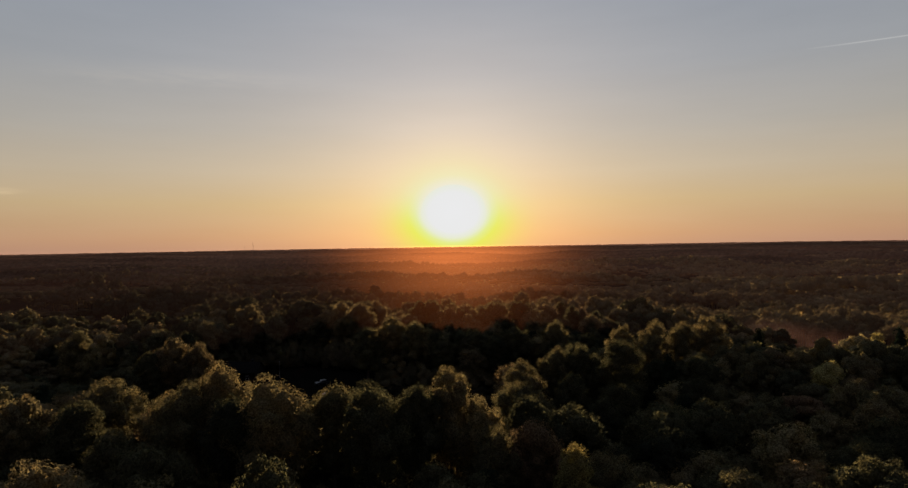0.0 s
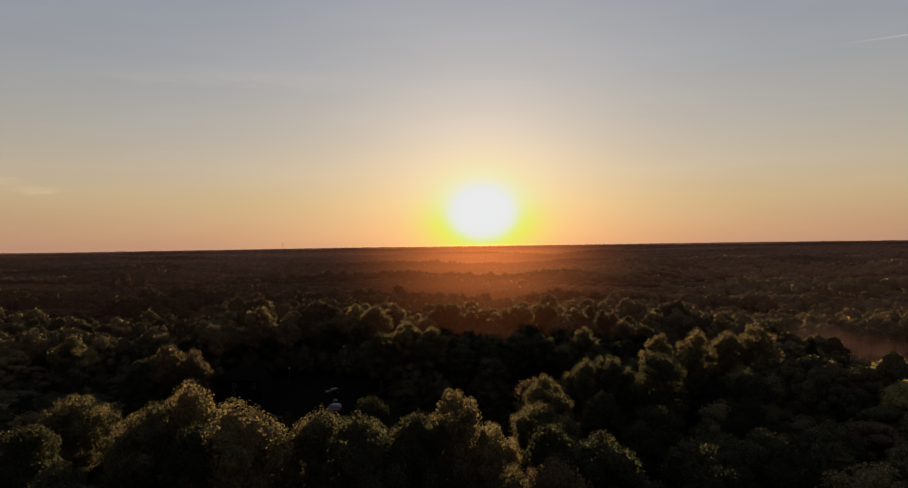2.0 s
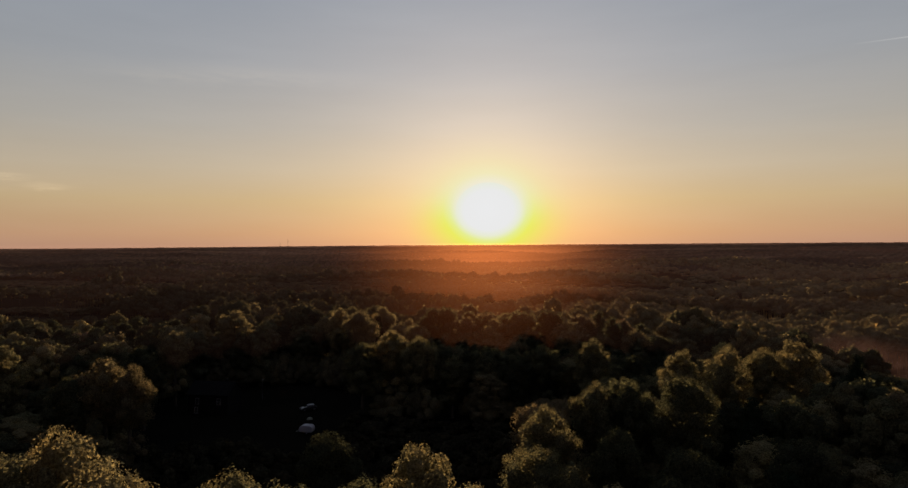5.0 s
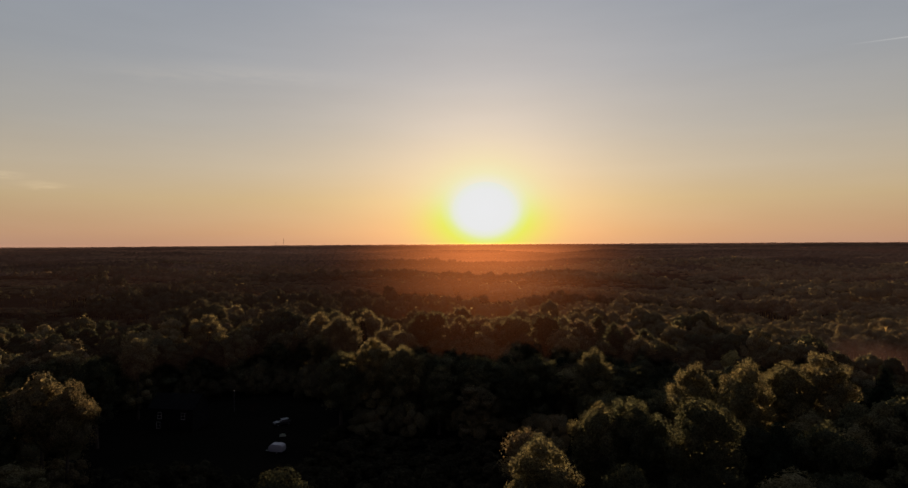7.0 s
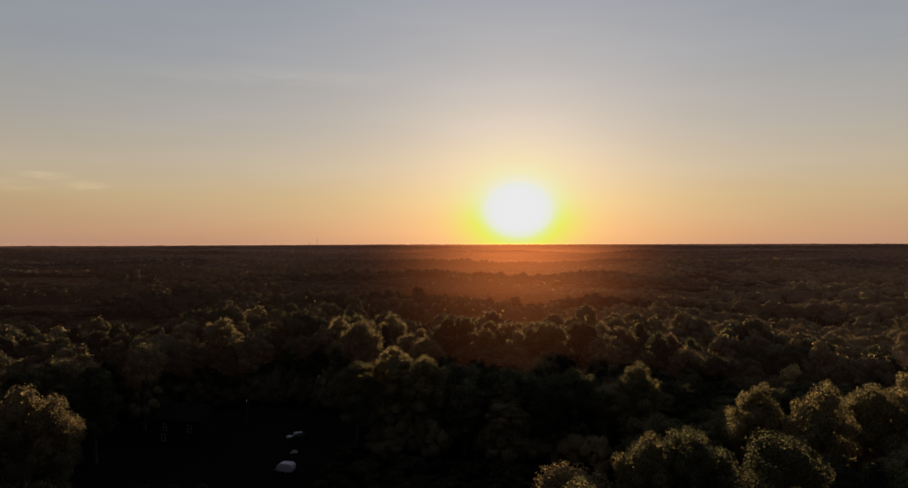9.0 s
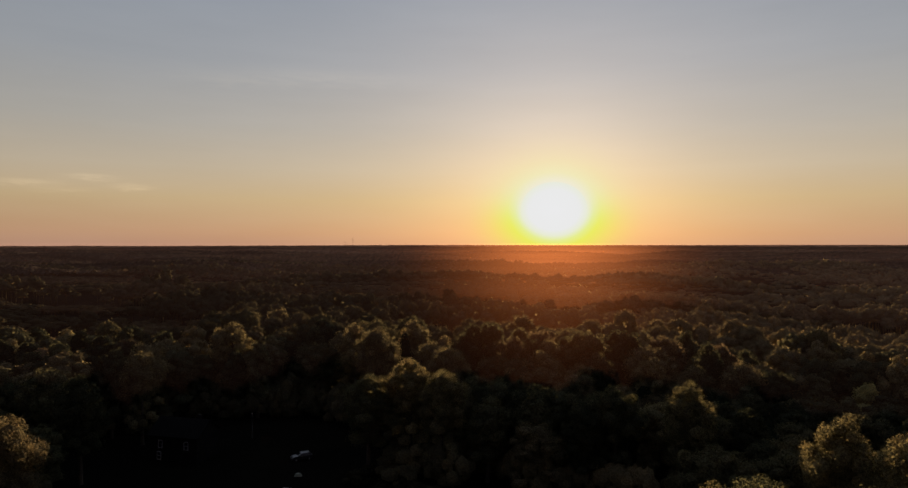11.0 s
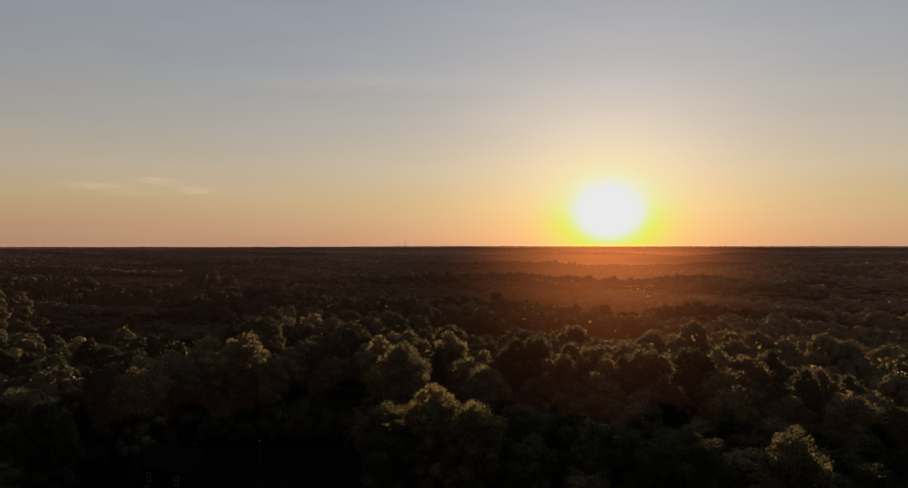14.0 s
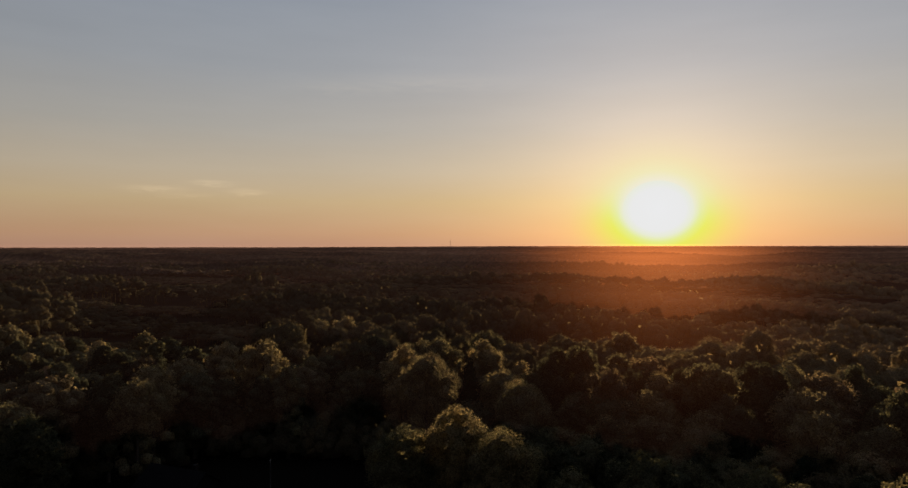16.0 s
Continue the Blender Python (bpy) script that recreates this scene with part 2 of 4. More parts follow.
def mesh_from(name, verts, faces, mat, smooth_shade=True, tint=None, normals=None):
    """A mesh from arrays: faces all of one size; normals, where given, shade leaf sprays as one soft crown."""
    verts, faces = np.asarray(verts, np.float32), np.asarray(faces, np.int32)
    me = bpy.data.meshes.new(name)
    k = faces.shape[1]
    me.vertices.add(len(verts))
    me.vertices.foreach_set("co", verts.ravel())
    me.loops.add(faces.size)
    me.loops.foreach_set("vertex_index", faces.ravel())
    me.polygons.add(len(faces))
    me.polygons.foreach_set("loop_start", np.arange(0, faces.size, k, dtype=np.int32))
    me.polygons.foreach_set("use_smooth", np.full(len(faces), smooth_shade))
    if tint is not None:
        at = me.attributes.new("tint", "FLOAT", "POINT")
        at.data.foreach_set("value", np.asarray(tint, np.float32))
    me.update(calc_edges=True)
    if normals is not None:
        me.normals_split_custom_set_from_vertices(np.asarray(normals, np.float32))
    me.materials.append(mat)
    return me


def polar_sheet(radii, angles, height):
    rr, aa = np.meshgrid(radii, angles, indexing="ij")
    x, y = rr * np.sin(aa), rr * np.cos(aa)
    v = np.stack([x, y, height(x, y)], -1).reshape(-1, 3)
    n, m = len(radii), len(angles)
    i, j = np.meshgrid(np.arange(n - 1), np.arange(m - 1), indexing="ij")
    a = (i * m + j).ravel()
    return v, np.stack([a, a + m, a + m + 1, a + 1], -1)


def make_ground():
    m, g = material("forest_floor")
    geo = g.n("ShaderNodeNewGeometry").outputs["Position"]
    big = g.n("ShaderNodeTexNoise", {"Vector": geo, "Scale": 0.05, "Detail": 5.0}).outputs[0]
    small = g.n("ShaderNodeTexNoise", {"Vector": geo, "Scale": 1.7, "Detail": 7.0, "Roughness": 0.7}).outputs[0]
    # shade is put into the colour: far darker than real leaf litter
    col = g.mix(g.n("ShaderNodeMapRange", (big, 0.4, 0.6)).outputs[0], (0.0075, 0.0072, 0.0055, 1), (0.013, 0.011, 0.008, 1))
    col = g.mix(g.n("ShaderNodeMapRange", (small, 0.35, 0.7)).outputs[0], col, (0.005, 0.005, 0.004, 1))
    bump = g.n("ShaderNodeBump", {"Strength": 0.6, "Distance": 0.2, "Height": small})
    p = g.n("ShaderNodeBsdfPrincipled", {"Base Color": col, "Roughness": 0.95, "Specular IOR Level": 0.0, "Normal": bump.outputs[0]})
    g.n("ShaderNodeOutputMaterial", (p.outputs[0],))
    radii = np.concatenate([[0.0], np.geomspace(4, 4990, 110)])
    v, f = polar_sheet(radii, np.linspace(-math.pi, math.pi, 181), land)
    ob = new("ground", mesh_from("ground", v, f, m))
    tagged(ob, "dark leaf-littered forest floor rolling to the horizon", "ground", kind="structure")


make_ground()

# ---- trees ----
RNG = np.random.RandomState(5)


def ico(sub):
    bm = bmesh.new()
    bmesh.ops.create_icosphere(bm, subdivisions=sub, radius=1.0)
    v = np.array([x.co[:] for x in bm.verts])
    f = np.array([[x.index for x in p.verts] for p in bm.faces])
    bm.free()
    return v, f


ICO1 = ico(1)


def lobes(kind, rng):
    """Centres and radii of the boughs of a crown that is 24 m high and about 5.5 m in radius."""
    c, r = [], []
    if kind == "pine":
        for k in range(15):
            z = 7 + 15.5 * k / 14
            w = 3.4 * (1 - (k / 14) ** 1.3) + 0.4
            a = k * 2.4 + rng.uniform(-0.4, 0.4)
            for s in (0, 2.1, 4.2):
                c.append((math.cos(a + s) * w * 0.55, math.sin(a + s) * w * 0.55, z + rng.uniform(-0.4, 0.4)))
                r.append(w * 0.5 + 0.45)
    else:
        tall = {"oak": 0.78, "maple": 0.9, "poplar": 1.12}[kind]
        wide = {"oak": 1.12, "maple": 1.0, "poplar": 0.82}[kind]
        mid, half = 24 - 8.6 * tall, 6.8 * tall
        for k in range(30):
            z = 1 - 2 * (k + 0.5) / 30
            a = k * 2.39996 + rng.uniform(-0.5, 0.5)
            q = math.sqrt(1 - z * z)
            d = rng.uniform(0.56, 1.02)
            taper = 1.0 if z < 0 else 1 - 0.25 * z * (1.3 if kind == "poplar" else 0.6)
            c.append((4.3 * wide * q * d * math.cos(a) * taper, 4.3 * wide * q * d * math.sin(a) * taper,
                      mid + half * z * rng.uniform(0.72, 1.0)))
            r.append(rng.uniform(1.1, 2.4) * (0.9 if kind == "poplar" else 1.0))
        for k in range(7):
            a = k * 0.9 + rng.uniform(-0.3, 0.3)
            d = rng.uniform(1.8, 3.2) * wide
            c.append((d * math.cos(a), d * math.sin(a), rng.uniform(5.0, 9.5)))
            r.append(rng.uniform(1.5, 2.2))
        c.append((0, 0, mid)), r.append(3.3)
        c.append((0, 0, mid + half * 0.45)), r.append(2.8)
        c.append((0, 0, mid - half * 0.5)), r.append(2.8)
    c, r = np.array(c), np.array(r)
    c[:, 2] += 24 - (c[:, 2] + r).max()
    return c, r


def sprays(p, u, size, rng, long=False):
    """Loose leaf sprays at p, each a small triangle that looks about along u."""
    nrm = u * 0.8 + rng.normal(size=u.shape) * 0.36 + (0, 0, 0.2)
    nrm /= np.linalg.norm(nrm, axis=1)[:, None]
    a = np.cross(nrm, rng.normal(size=u.shape))
    a /= np.linalg.norm(a, axis=1)[:, None]
    b = np.cross(nrm, a)
    s = size * rng.uniform(0.55, 1.25, (len(p), 1))
    if long:
        a, b = a * 1.6, b * 0.6
    return np.stack([p - a * s, p - b * s * 0.55 + a * s * 0.8, p + b * s * 0.7 + a * s * 0.35], 1).reshape(-1, 3)


def crown_arrays(kind, leaves, size, seed, full=0.78, tufts=0):
    """Vertices and triangles of a crown: lumpy boughs under many loose leaf sprays, with small tufts that break its outline."""
    rng = np.random.RandomState(seed)
    c, r = lobes(kind, rng)
    vs, fs, ns, n = [], [], [], 0
    c, r = list(c), list(r)
    for ci, ri in zip(c, r):
        v = ICO1[0] * (1 + rng.uniform(-0.12, 0.12, (len(ICO1[0]), 1))) * ri * full + ci
        hid = np.zeros(len(v), bool)
        for cj, rj in zip(c, r):
            if cj is not ci:
                hid |= np.linalg.norm(v - cj, axis=1) < rj * full * 0.86
        vs.append(v), fs.append(ICO1[1][~hid[ICO1[1]].all(1) & (ICO1[0][ICO1[1]].mean(1)[:, 2] > -0.55)] + n), ns.append(ICO1[0])
        n += len(v)
    boughs = np.array(c), np.array(r)
    c, r = boughs
    if tufts:
        on = rng.choice(np.where(c[:, 2] > 11.0)[0], tufts)
        way = rng.normal(size=(tufts, 3)) + (c[on] - c.mean(0)) * 0.35 + (0, 0, 0.5)
        way /= np.linalg.norm(way, axis=1)[:, None]
        c = np.vstack([c, c[on] + way * r[on][:, None] * rng.uniform(0.75, 1.05, (tufts, 1))])
        r = np.concatenate([r, rng.uniform(0.5, 1.05, tufts)])
    # leaf sprays over the boughs, kept where no other bough hides them
    need, got = leaves, []
    w = r * r * np.where(np.arange(len(r)) < len(boughs[1]), 1.0, 1.7)
    w = w / w.sum()
    while need > 0:
        k = rng.choice(len(c), size=leaves * 2, p=w)
        u = rng.normal(size=(len(k), 3))
        u /= np.linalg.norm(u, axis=1)[:, None]
        p = c[k] + u * (r[k] * (0.80 + 0.37 * rng.uniform(size=len(k)) ** 1.3))[:, None]
        inside = np.zeros(len(k), bool)
        for j in range(len(c)):
            inside |= (np.linalg.norm(p - c[j], axis=1) < r[j] * 0.84) & (k != j)
        keep = ~inside & (rng.uniform(size=len(k)) < np.interp(p[:, 2], [6, 17], [0.12, 1.0]))
        got.append(np.hstack([p[keep], u[keep]])[:need])
        need -= len(got[-1])
    pu = np.vstack(got)
    p, u = pu[:, :3], pu[:, 3:]
    tri = sprays(p, u, size, rng, kind == "pine")
    i = n + np.arange(len(p))[:, None] * 3
    fs.append(np.hstack([i, i + 1, i + 2]))
    vs.append(tri)
    out = p - c.mean(0)
    out /= np.linalg.norm(out, axis=1)[:, None]
    soft = u * 0.8 + out * 0.35 + rng.normal(size=u.shape) * 0.16
    ns.append(np.repeat(soft / np.linalg.norm(soft, axis=1)[:, None], 3, axis=0))
    return np.vstack(vs), np.vstack(fs), *boughs, np.vstack(ns)


def tube(points, radii, sides=7):
    """A tapered tube through points, closed at its tip."""
    vs, fs = [], []
    points = [Vector(p) for p in points]
    for k, (p, rad) in enumerate(zip(points, radii)):
        d = (points[min(k + 1, len(points) - 1)] - points[max(k - 1, 0)]).normalized()
        a = d.orthogonal().normalized()
        b = d.cross(a)
        for s in range(sides):
            t = 6.28318 * s / sides
            vs.append(p + (a * math.cos(t) + b * math.sin(t)) * rad)
    for k in range(len(points) - 1):
        for s in range(sides):
            q, w = k * sides + s, k * sides + (s + 1) % sides
            fs += [(q, w, w + sides), (q, w + sides, q + sides)]
    return np.array([v[:] for v in vs]), np.array(fs)


def part(name, mesh, parent, label=""):
    ob = new(name, mesh)
    ob.parent = parent
    if label:
        tagged(ob, label)
    return ob


def make_tree(species, kind, mat, label, leaves, size, seed, full=0.78, tufts=0):
    """One tree, 24 m high: a thing with a trunk, limbs and a crown."""
    rng = np.random.RandomState(seed + 100)
    v, f, c, r, soft = crown_arrays(kind, leaves, size, seed, full, tufts)
    root = new(species)
    tagged(root, label, "tree", group="trees of the wood")
    lean = rng.uniform(-0.4, 0.4, 2)
    top = 20.0 if kind != "pine" else 23.0
    tv, tf = tube([(0, 0, -1.5), (0, 0, 0.6), (lean[0] * 0.4, lean[1] * 0.4, 6), (lean[0], lean[1], 13), (0, 0, top)],
                  [0.62, 0.42, 0.34, 0.22, 0.05])
    part("trunk", mesh_from(species + "_trunk", tv, tf, bark), root)
    for k in rng.choice(len(c), 4, replace=False):
        h = min(max(c[k, 2] - 4.0, 5.0), 15.0)
        q = h / 13 if h < 13 else 1.0
        lv, lf = tube([(lean[0] * q, lean[1] * q, h), tuple((c[k] * 0.5 + np.array([0, 0, h]) * 0.5) + (0, 0, 0.6)), tuple(c[k])],
                      [0.16, 0.11, 0.03], 5)
        part("limb", mesh_from(species + "_limb", lv, lf, bark), root)
    part("crown", mesh_from(species + "_crown", v, f, mat, True, None, soft), root)
    return root


KINDS = [("oak_tree", "oak", leaf_olive, "broad rounded oak with sunlit olive and rust leaves"),
         ("maple_tree", "maple", leaf_gold, "full-crowned maple in yellow-gold autumn leaf"),
         ("poplar_tree", "poplar", leaf_green, "tall oval tulip poplar with dark green leaves"),
         ("hickory_tree", "poplar", leaf_yellow, "hickory with bright yellow-green leaves catching the low sun"),
         ("red_oak_tree", "oak", leaf_rust, "broad red oak in dull rust-brown autumn leaf"),
         ("pine_tree", "pine", leaf_pine, "dark narrow pine standing among leafy trees")]
HERO, NEAR, MID = {}, {}, {}
for s, (species, kind, mat, label) in enumerate(KINDS):
    HERO[species] = [make_tree(species, kind, mat, label, 9000, 0.185, 20 * s + k + 10, 0.74, 44) for k in range(3)]
    NEAR[species] = [make_tree(species, kind, mat, label, 3000, 0.28, 20 * s + k, 0.76, 30) for k in range(3)]
    MID[species] = [make_tree(species, kind, mat, label, 560, 0.42, 20 * s + k + 5, 0.92, 12) for k in range(3)]
unused = [t for g in (HERO, NEAR, MID) for v in g.values() for t in v]

# the trees that stand out: place, height of the top, radius of the crown, species
O, M, P, N, H = "oak_tree", "maple_tree", "poplar_tree", "pine_tree", "hickory_tree"
R = "red_oak_tree"
LANDMARKS = """
-60 91 24.3 5.0 P|-63.5 106 23.9 5.0 O|-44 92.2 26.7 5.0 O|-40.6 93.6 29.1 4.8 M|-30 84.6 28.7 6.6 M|-22.7 89.5 26.8 4.6 O
-16.8 85.4 27.3 5.0 O|-6.4 92.5 28 4.9 M|-.3 84.3 21.6 4.0 M|5.1 86.8 21.9 4.0 O|9.1 78.4 21 3.2 H|14.4 82.4 18.7 4.0 O
-23.2 56.5 27.2 4.6 P|-44.2 57.2 26.5 5.0 O|5.8 112.5 21.1 4.8 O|7.7 128 22.4 4.8 M|18 146.3 22.2 4.5 M|23 147.5 22.3 4.5 O
17.9 126 20.4 4.6 P|25.6 120.2 19.4 5.4 P|42 126 18.8 5.6 P|84.1 188.1 20 4.6 N|38.4 167.5 24.3 4.6 M|53.4 165 25.4 5.6 M
44.3 160 26.3 5.2 M|61 167 26.2 5.4 M|31 139.5 24.9 6.4 P|-22.7 123 20 5.4 P|-74 155 24.5 5.2 R|-68.2 153.2 23.2 4.6 R
-106 169 24.8 5.5 M|-166 268 15.6 6.0 O|-92.6 188.5 22.4 5.0 O|-83.5 186 22 5.6 P|-93 219 22.8 5.0 M|-25.4 203 23.6 5.4 M
-33 200 20.5 6.0 P|-18 197.2 22.9 4.8 M|24 190.8 23 4.8 M|13.1 196.3 21 4.4 O|50.4 238.4 18.3 5.0 M|91.6 236.5 18.8 5.5 O
30 250 22.7 6.0 O|7.7 194.5 18 4.6 P|-39.6 229.3 26.4 5.0 O|-21.8 230.7 21.8 5.0 O|-87 209 22.4 4.6 O|-83.5 242 25 6.2 M
-58.7 241 20 6.0 O|-24.6 237.6 20 4.6 M|-14.2 248.4 16.5 5.0 P|7.5 226 17.5 4.8 O|50.2 258.5 18 5.0 M|43.8 281 17.4 5.0 O
24.7 236 22.3 6.0 O|7.7 291 18.8 6.0 O|-47 302 20.7 6.0 O|10.2 243.4 24.4 5.6 O|-37.1 262.8 24.1 5.6 M|53 279 16 5.0 O
-48 239.2 26 5.2 M|-9 317 20 6.0 O|-117 347 18 6.0 M|-136 357 15 6.0 O|-73 98 23.5 5.0 O|-52 84 22 5.0 P|134 211 15 4.6 H|141 203 14 4.4 H|150 214 15.5 5 H|129 197 11 4.2 H|159 206 14.5 4.6 H|167 221 15 4.8 H|155 222 14 4.4 H|146 196 10 4.2 H|162 195 10.5 4.4 M|172 208 13 4.8 H
28 73 19.5 4.6 O|34 70 18.6 4.2 M|51 87 18 5 P|-78 150 22 5 P|-54 110 20 5 O|-11.3 88.5 26.6 4.6 O|-35.5 86 26 5 O|-50 98 24 5 M|-2.2 98 22.5 4.2 O
"""
LANDMARKS = [w.split() for w in LANDMARKS.replace("\n", "|").split("|") if w.strip()]
LANDMARKS = [(float(a), float(b), float(c), float(d), {"O": O, "M": M, "P": P, "N": N, "H": H, "R": R}[e]) for a, b, c, d, e in LANDMARKS]


def in_clearing(x, y):
    """The yard round the house and the drive that leads to it."""
    wob = 4.0 * waves(x, y, 38, 31, 4)
    yard = ((x + 64 + 0.5 * wob) / 33) ** 2 + ((y - 203) / 32) ** 2 < 1
    front = (x > -66 + 0.5 * wob - 14 * (y > 158)) & (x < 1 + wob + 8 * (y > 118)) & (y > 101 + wob) & (y < 192)
    dell = ((x - 9) / 17) ** 2 + ((y - 168) / 21) ** 2 < 1
    hollow = ((x - 150) / 44) ** 2 + ((y - 290) / 69) ** 2 < 1
    return yard | front | dell | hollow


def plant(species, x, y, top, radius, grade):
    z = float(land(x, y))
    src = grade[species][RNG.randint(3)]
    w = radius / 5.25
    copy_thing(src, Matrix.LocRotScale((x, y, z), Euler((0, 0, RNG.uniform(0, 6.283))), (w, w, (top - z) / 24)))


for x, y, top, radius, species in LANDMARKS:
    plant(species, x, y, top, radius, HERO if 70 < y < 235 and abs(x) < 70 else NEAR)

# the wood between them, on a shaken grid


def reach(y):
    """How far the wood goes to the west at that distance."""
    return max(0.76 * y + 28, 1.34 * (y - 105) + 28)


taken = np.array([(a, b, r) for a, b, _, r, _ in LANDMARKS])
step = 7.9
fill = []
for j, y in enumerate(np.arange(38, 262, step * 0.88)):
    for x in np.arange(-reach(y) - (j % 2) * step / 2, 0.74 * y + 26, step):
        a, b = x + RNG.uniform(-2.6, 2.6), y + RNG.uniform(-2.6, 2.6)
        if in_clearing(a, b) or (np.hypot(taken[:, 0] - a, taken[:, 1] - b) < taken[:, 2] + 2.6).any():
            continue
        fill.append((a, b))
for a, b in fill:
    mixed = RNG.uniform()
    species = R if mixed < (0.17 if a < -20 else 0.03) else O if mixed < 0.38 else M if mixed < 0.62 else P if mixed < 0.92 else H if mixed < 0.97 and a > 60 else N if mixed > 0.97 else P
    height, vary = 19.0, 1.0
    if a < -56 and 118 < b < 184:
        height, vary = 12.0, 0.6
    elif -36 < a < 118 and 158 < b < 224:
        height, vary = 14.5, 0.6
    elif b < 135 and a > 44 or b < 118 and a < -46:
        height = 16.0
    elif a < -75:
        height = 18.0
    if a > 98 and 165 < b < 235:
        height = 11.0
    height += vary * (2.2 * float(waves(a, b, 60, 9)) + RNG.normal() * 1.9)
    plant(species, a, b, float(land(a, b)) + height, RNG.uniform(4.1, 5.9), NEAR if abs(a) < (76 if b < 122 else 58) and b > 60 else MID)
for t in unused:
    for o in (*t.children_recursive, t):
        bpy.data.objects.remove(o)


HOLLOWS = [(-430, 520, 150, 85), (-430, 770, 430, 80), (-236, 345, 85, 55), (-165, 298, 105, 34), (-240, 445, 130, 38), (62, 345, 80, 30), (150, 540, 160, 40), (-55, 402, 95, 34),
           (-330, 690, 250, 55), (250, 715, 220, 60), (-90, 605, 150, 42), (0, 830, 320, 60), (-600, 900, 300, 80),
           (480, 980, 330, 80), (-150, 1060, 360, 70), (-900, 1180, 400, 90)]


def lowness(q):
    """1 in the open wood; much less in the hollows, where only low growth stands."""
    f = np.ones(len(q))
    bend = 14 * waves(q[:, 0], q[:, 1], 75, 21, 4)
    for x, y, a, b in HOLLOWS:
        d = ((q[:, 0] - x) / a) ** 2 + ((q[:, 1] + bend - y) / b) ** 2
        f = np.minimum(f, 0.30 + 0.70 * smooth(d, 0.7, 1.15))
    return f


def wood(name, label, protos, xy, heights, widths, mat):
    """Many trees joined into one mesh, as nobody could count them."""
    rng = np.random.RandomState(len(xy))
    pick = rng.randint(len(protos), size=len(xy))
    zs = land(xy[:, 0], xy[:, 1])
    # slow tint waves stand in for lit patches across several crowns
    tints = rng.uniform(size=len(xy)) * 0.4 + 0.6 * (0.5 + 0.5 * waves(xy[:, 0], xy[:, 1], 110, 23))
    # shade put into the tint west of the valley, sunlit gold into the east
    tints = 0.55 * tints + 0.5 * smooth(xy[:, 0], -90, 60)
    V, F, T, S, n = [], [], [], [], 0
    for q, (pv, pf, pn) in enumerate(protos):
        k = np.where(pick == q)[0]
        a = rng.uniform(0, 6.283, len(k))
        ca, sa = np.cos(a)[:, None], np.sin(a)[:, None]
        w, h = (widths[k] / 5.5)[:, None], (heights[k] / 24)[:, None]
        x = (pv[:, 0] * ca - pv[:, 1] * sa) * w + xy[k, 0][:, None]
        y = (pv[:, 0] * sa + pv[:, 1] * ca) * w + xy[k, 1][:, None]
        z = pv[:, 2] * h + zs[k][:, None]
        V.append(np.stack([x, y, z], -1).reshape(-1, 3))
        S.append(np.stack([pn[:, 0] * ca - pn[:, 1] * sa, pn[:, 0] * sa + pn[:, 1] * ca, pn[:, 2] + 0 * ca], -1).reshape(-1, 3))
        F.append((pf[None] + (np.arange(len(k)) * len(pv))[:, None, None] + n).reshape(-1, 3))
        T.append(np.repeat(np.clip(tints[k], 0, 1), len(pv)))
        n += len(k) * len(pv)
    ob = new(name, mesh_from(name, np.vstack(V), np.vstack(F), mat, True, np.concatenate(T), np.vstack(S)))
    return tagged(ob, label, "wood", kind="stuff")


def scatter(r0, r1, spacing, seed=1):
    """Shaken places in a fan ahead."""
    rng = np.random.RandomState(seed)
    ys = np.arange(r0 * 0.75, r1, spacing * 0.87)
    out = []
    for y in ys:
        x = np.arange(-reach(y), 0.76 * y + 30, spacing)
        out.append(np.stack([x, np.full(len(x), y)], -1))
    p = np.vstack(out) + rng.uniform(-0.36, 0.36, (sum(map(len, out)), 2)) * spacing
    return p


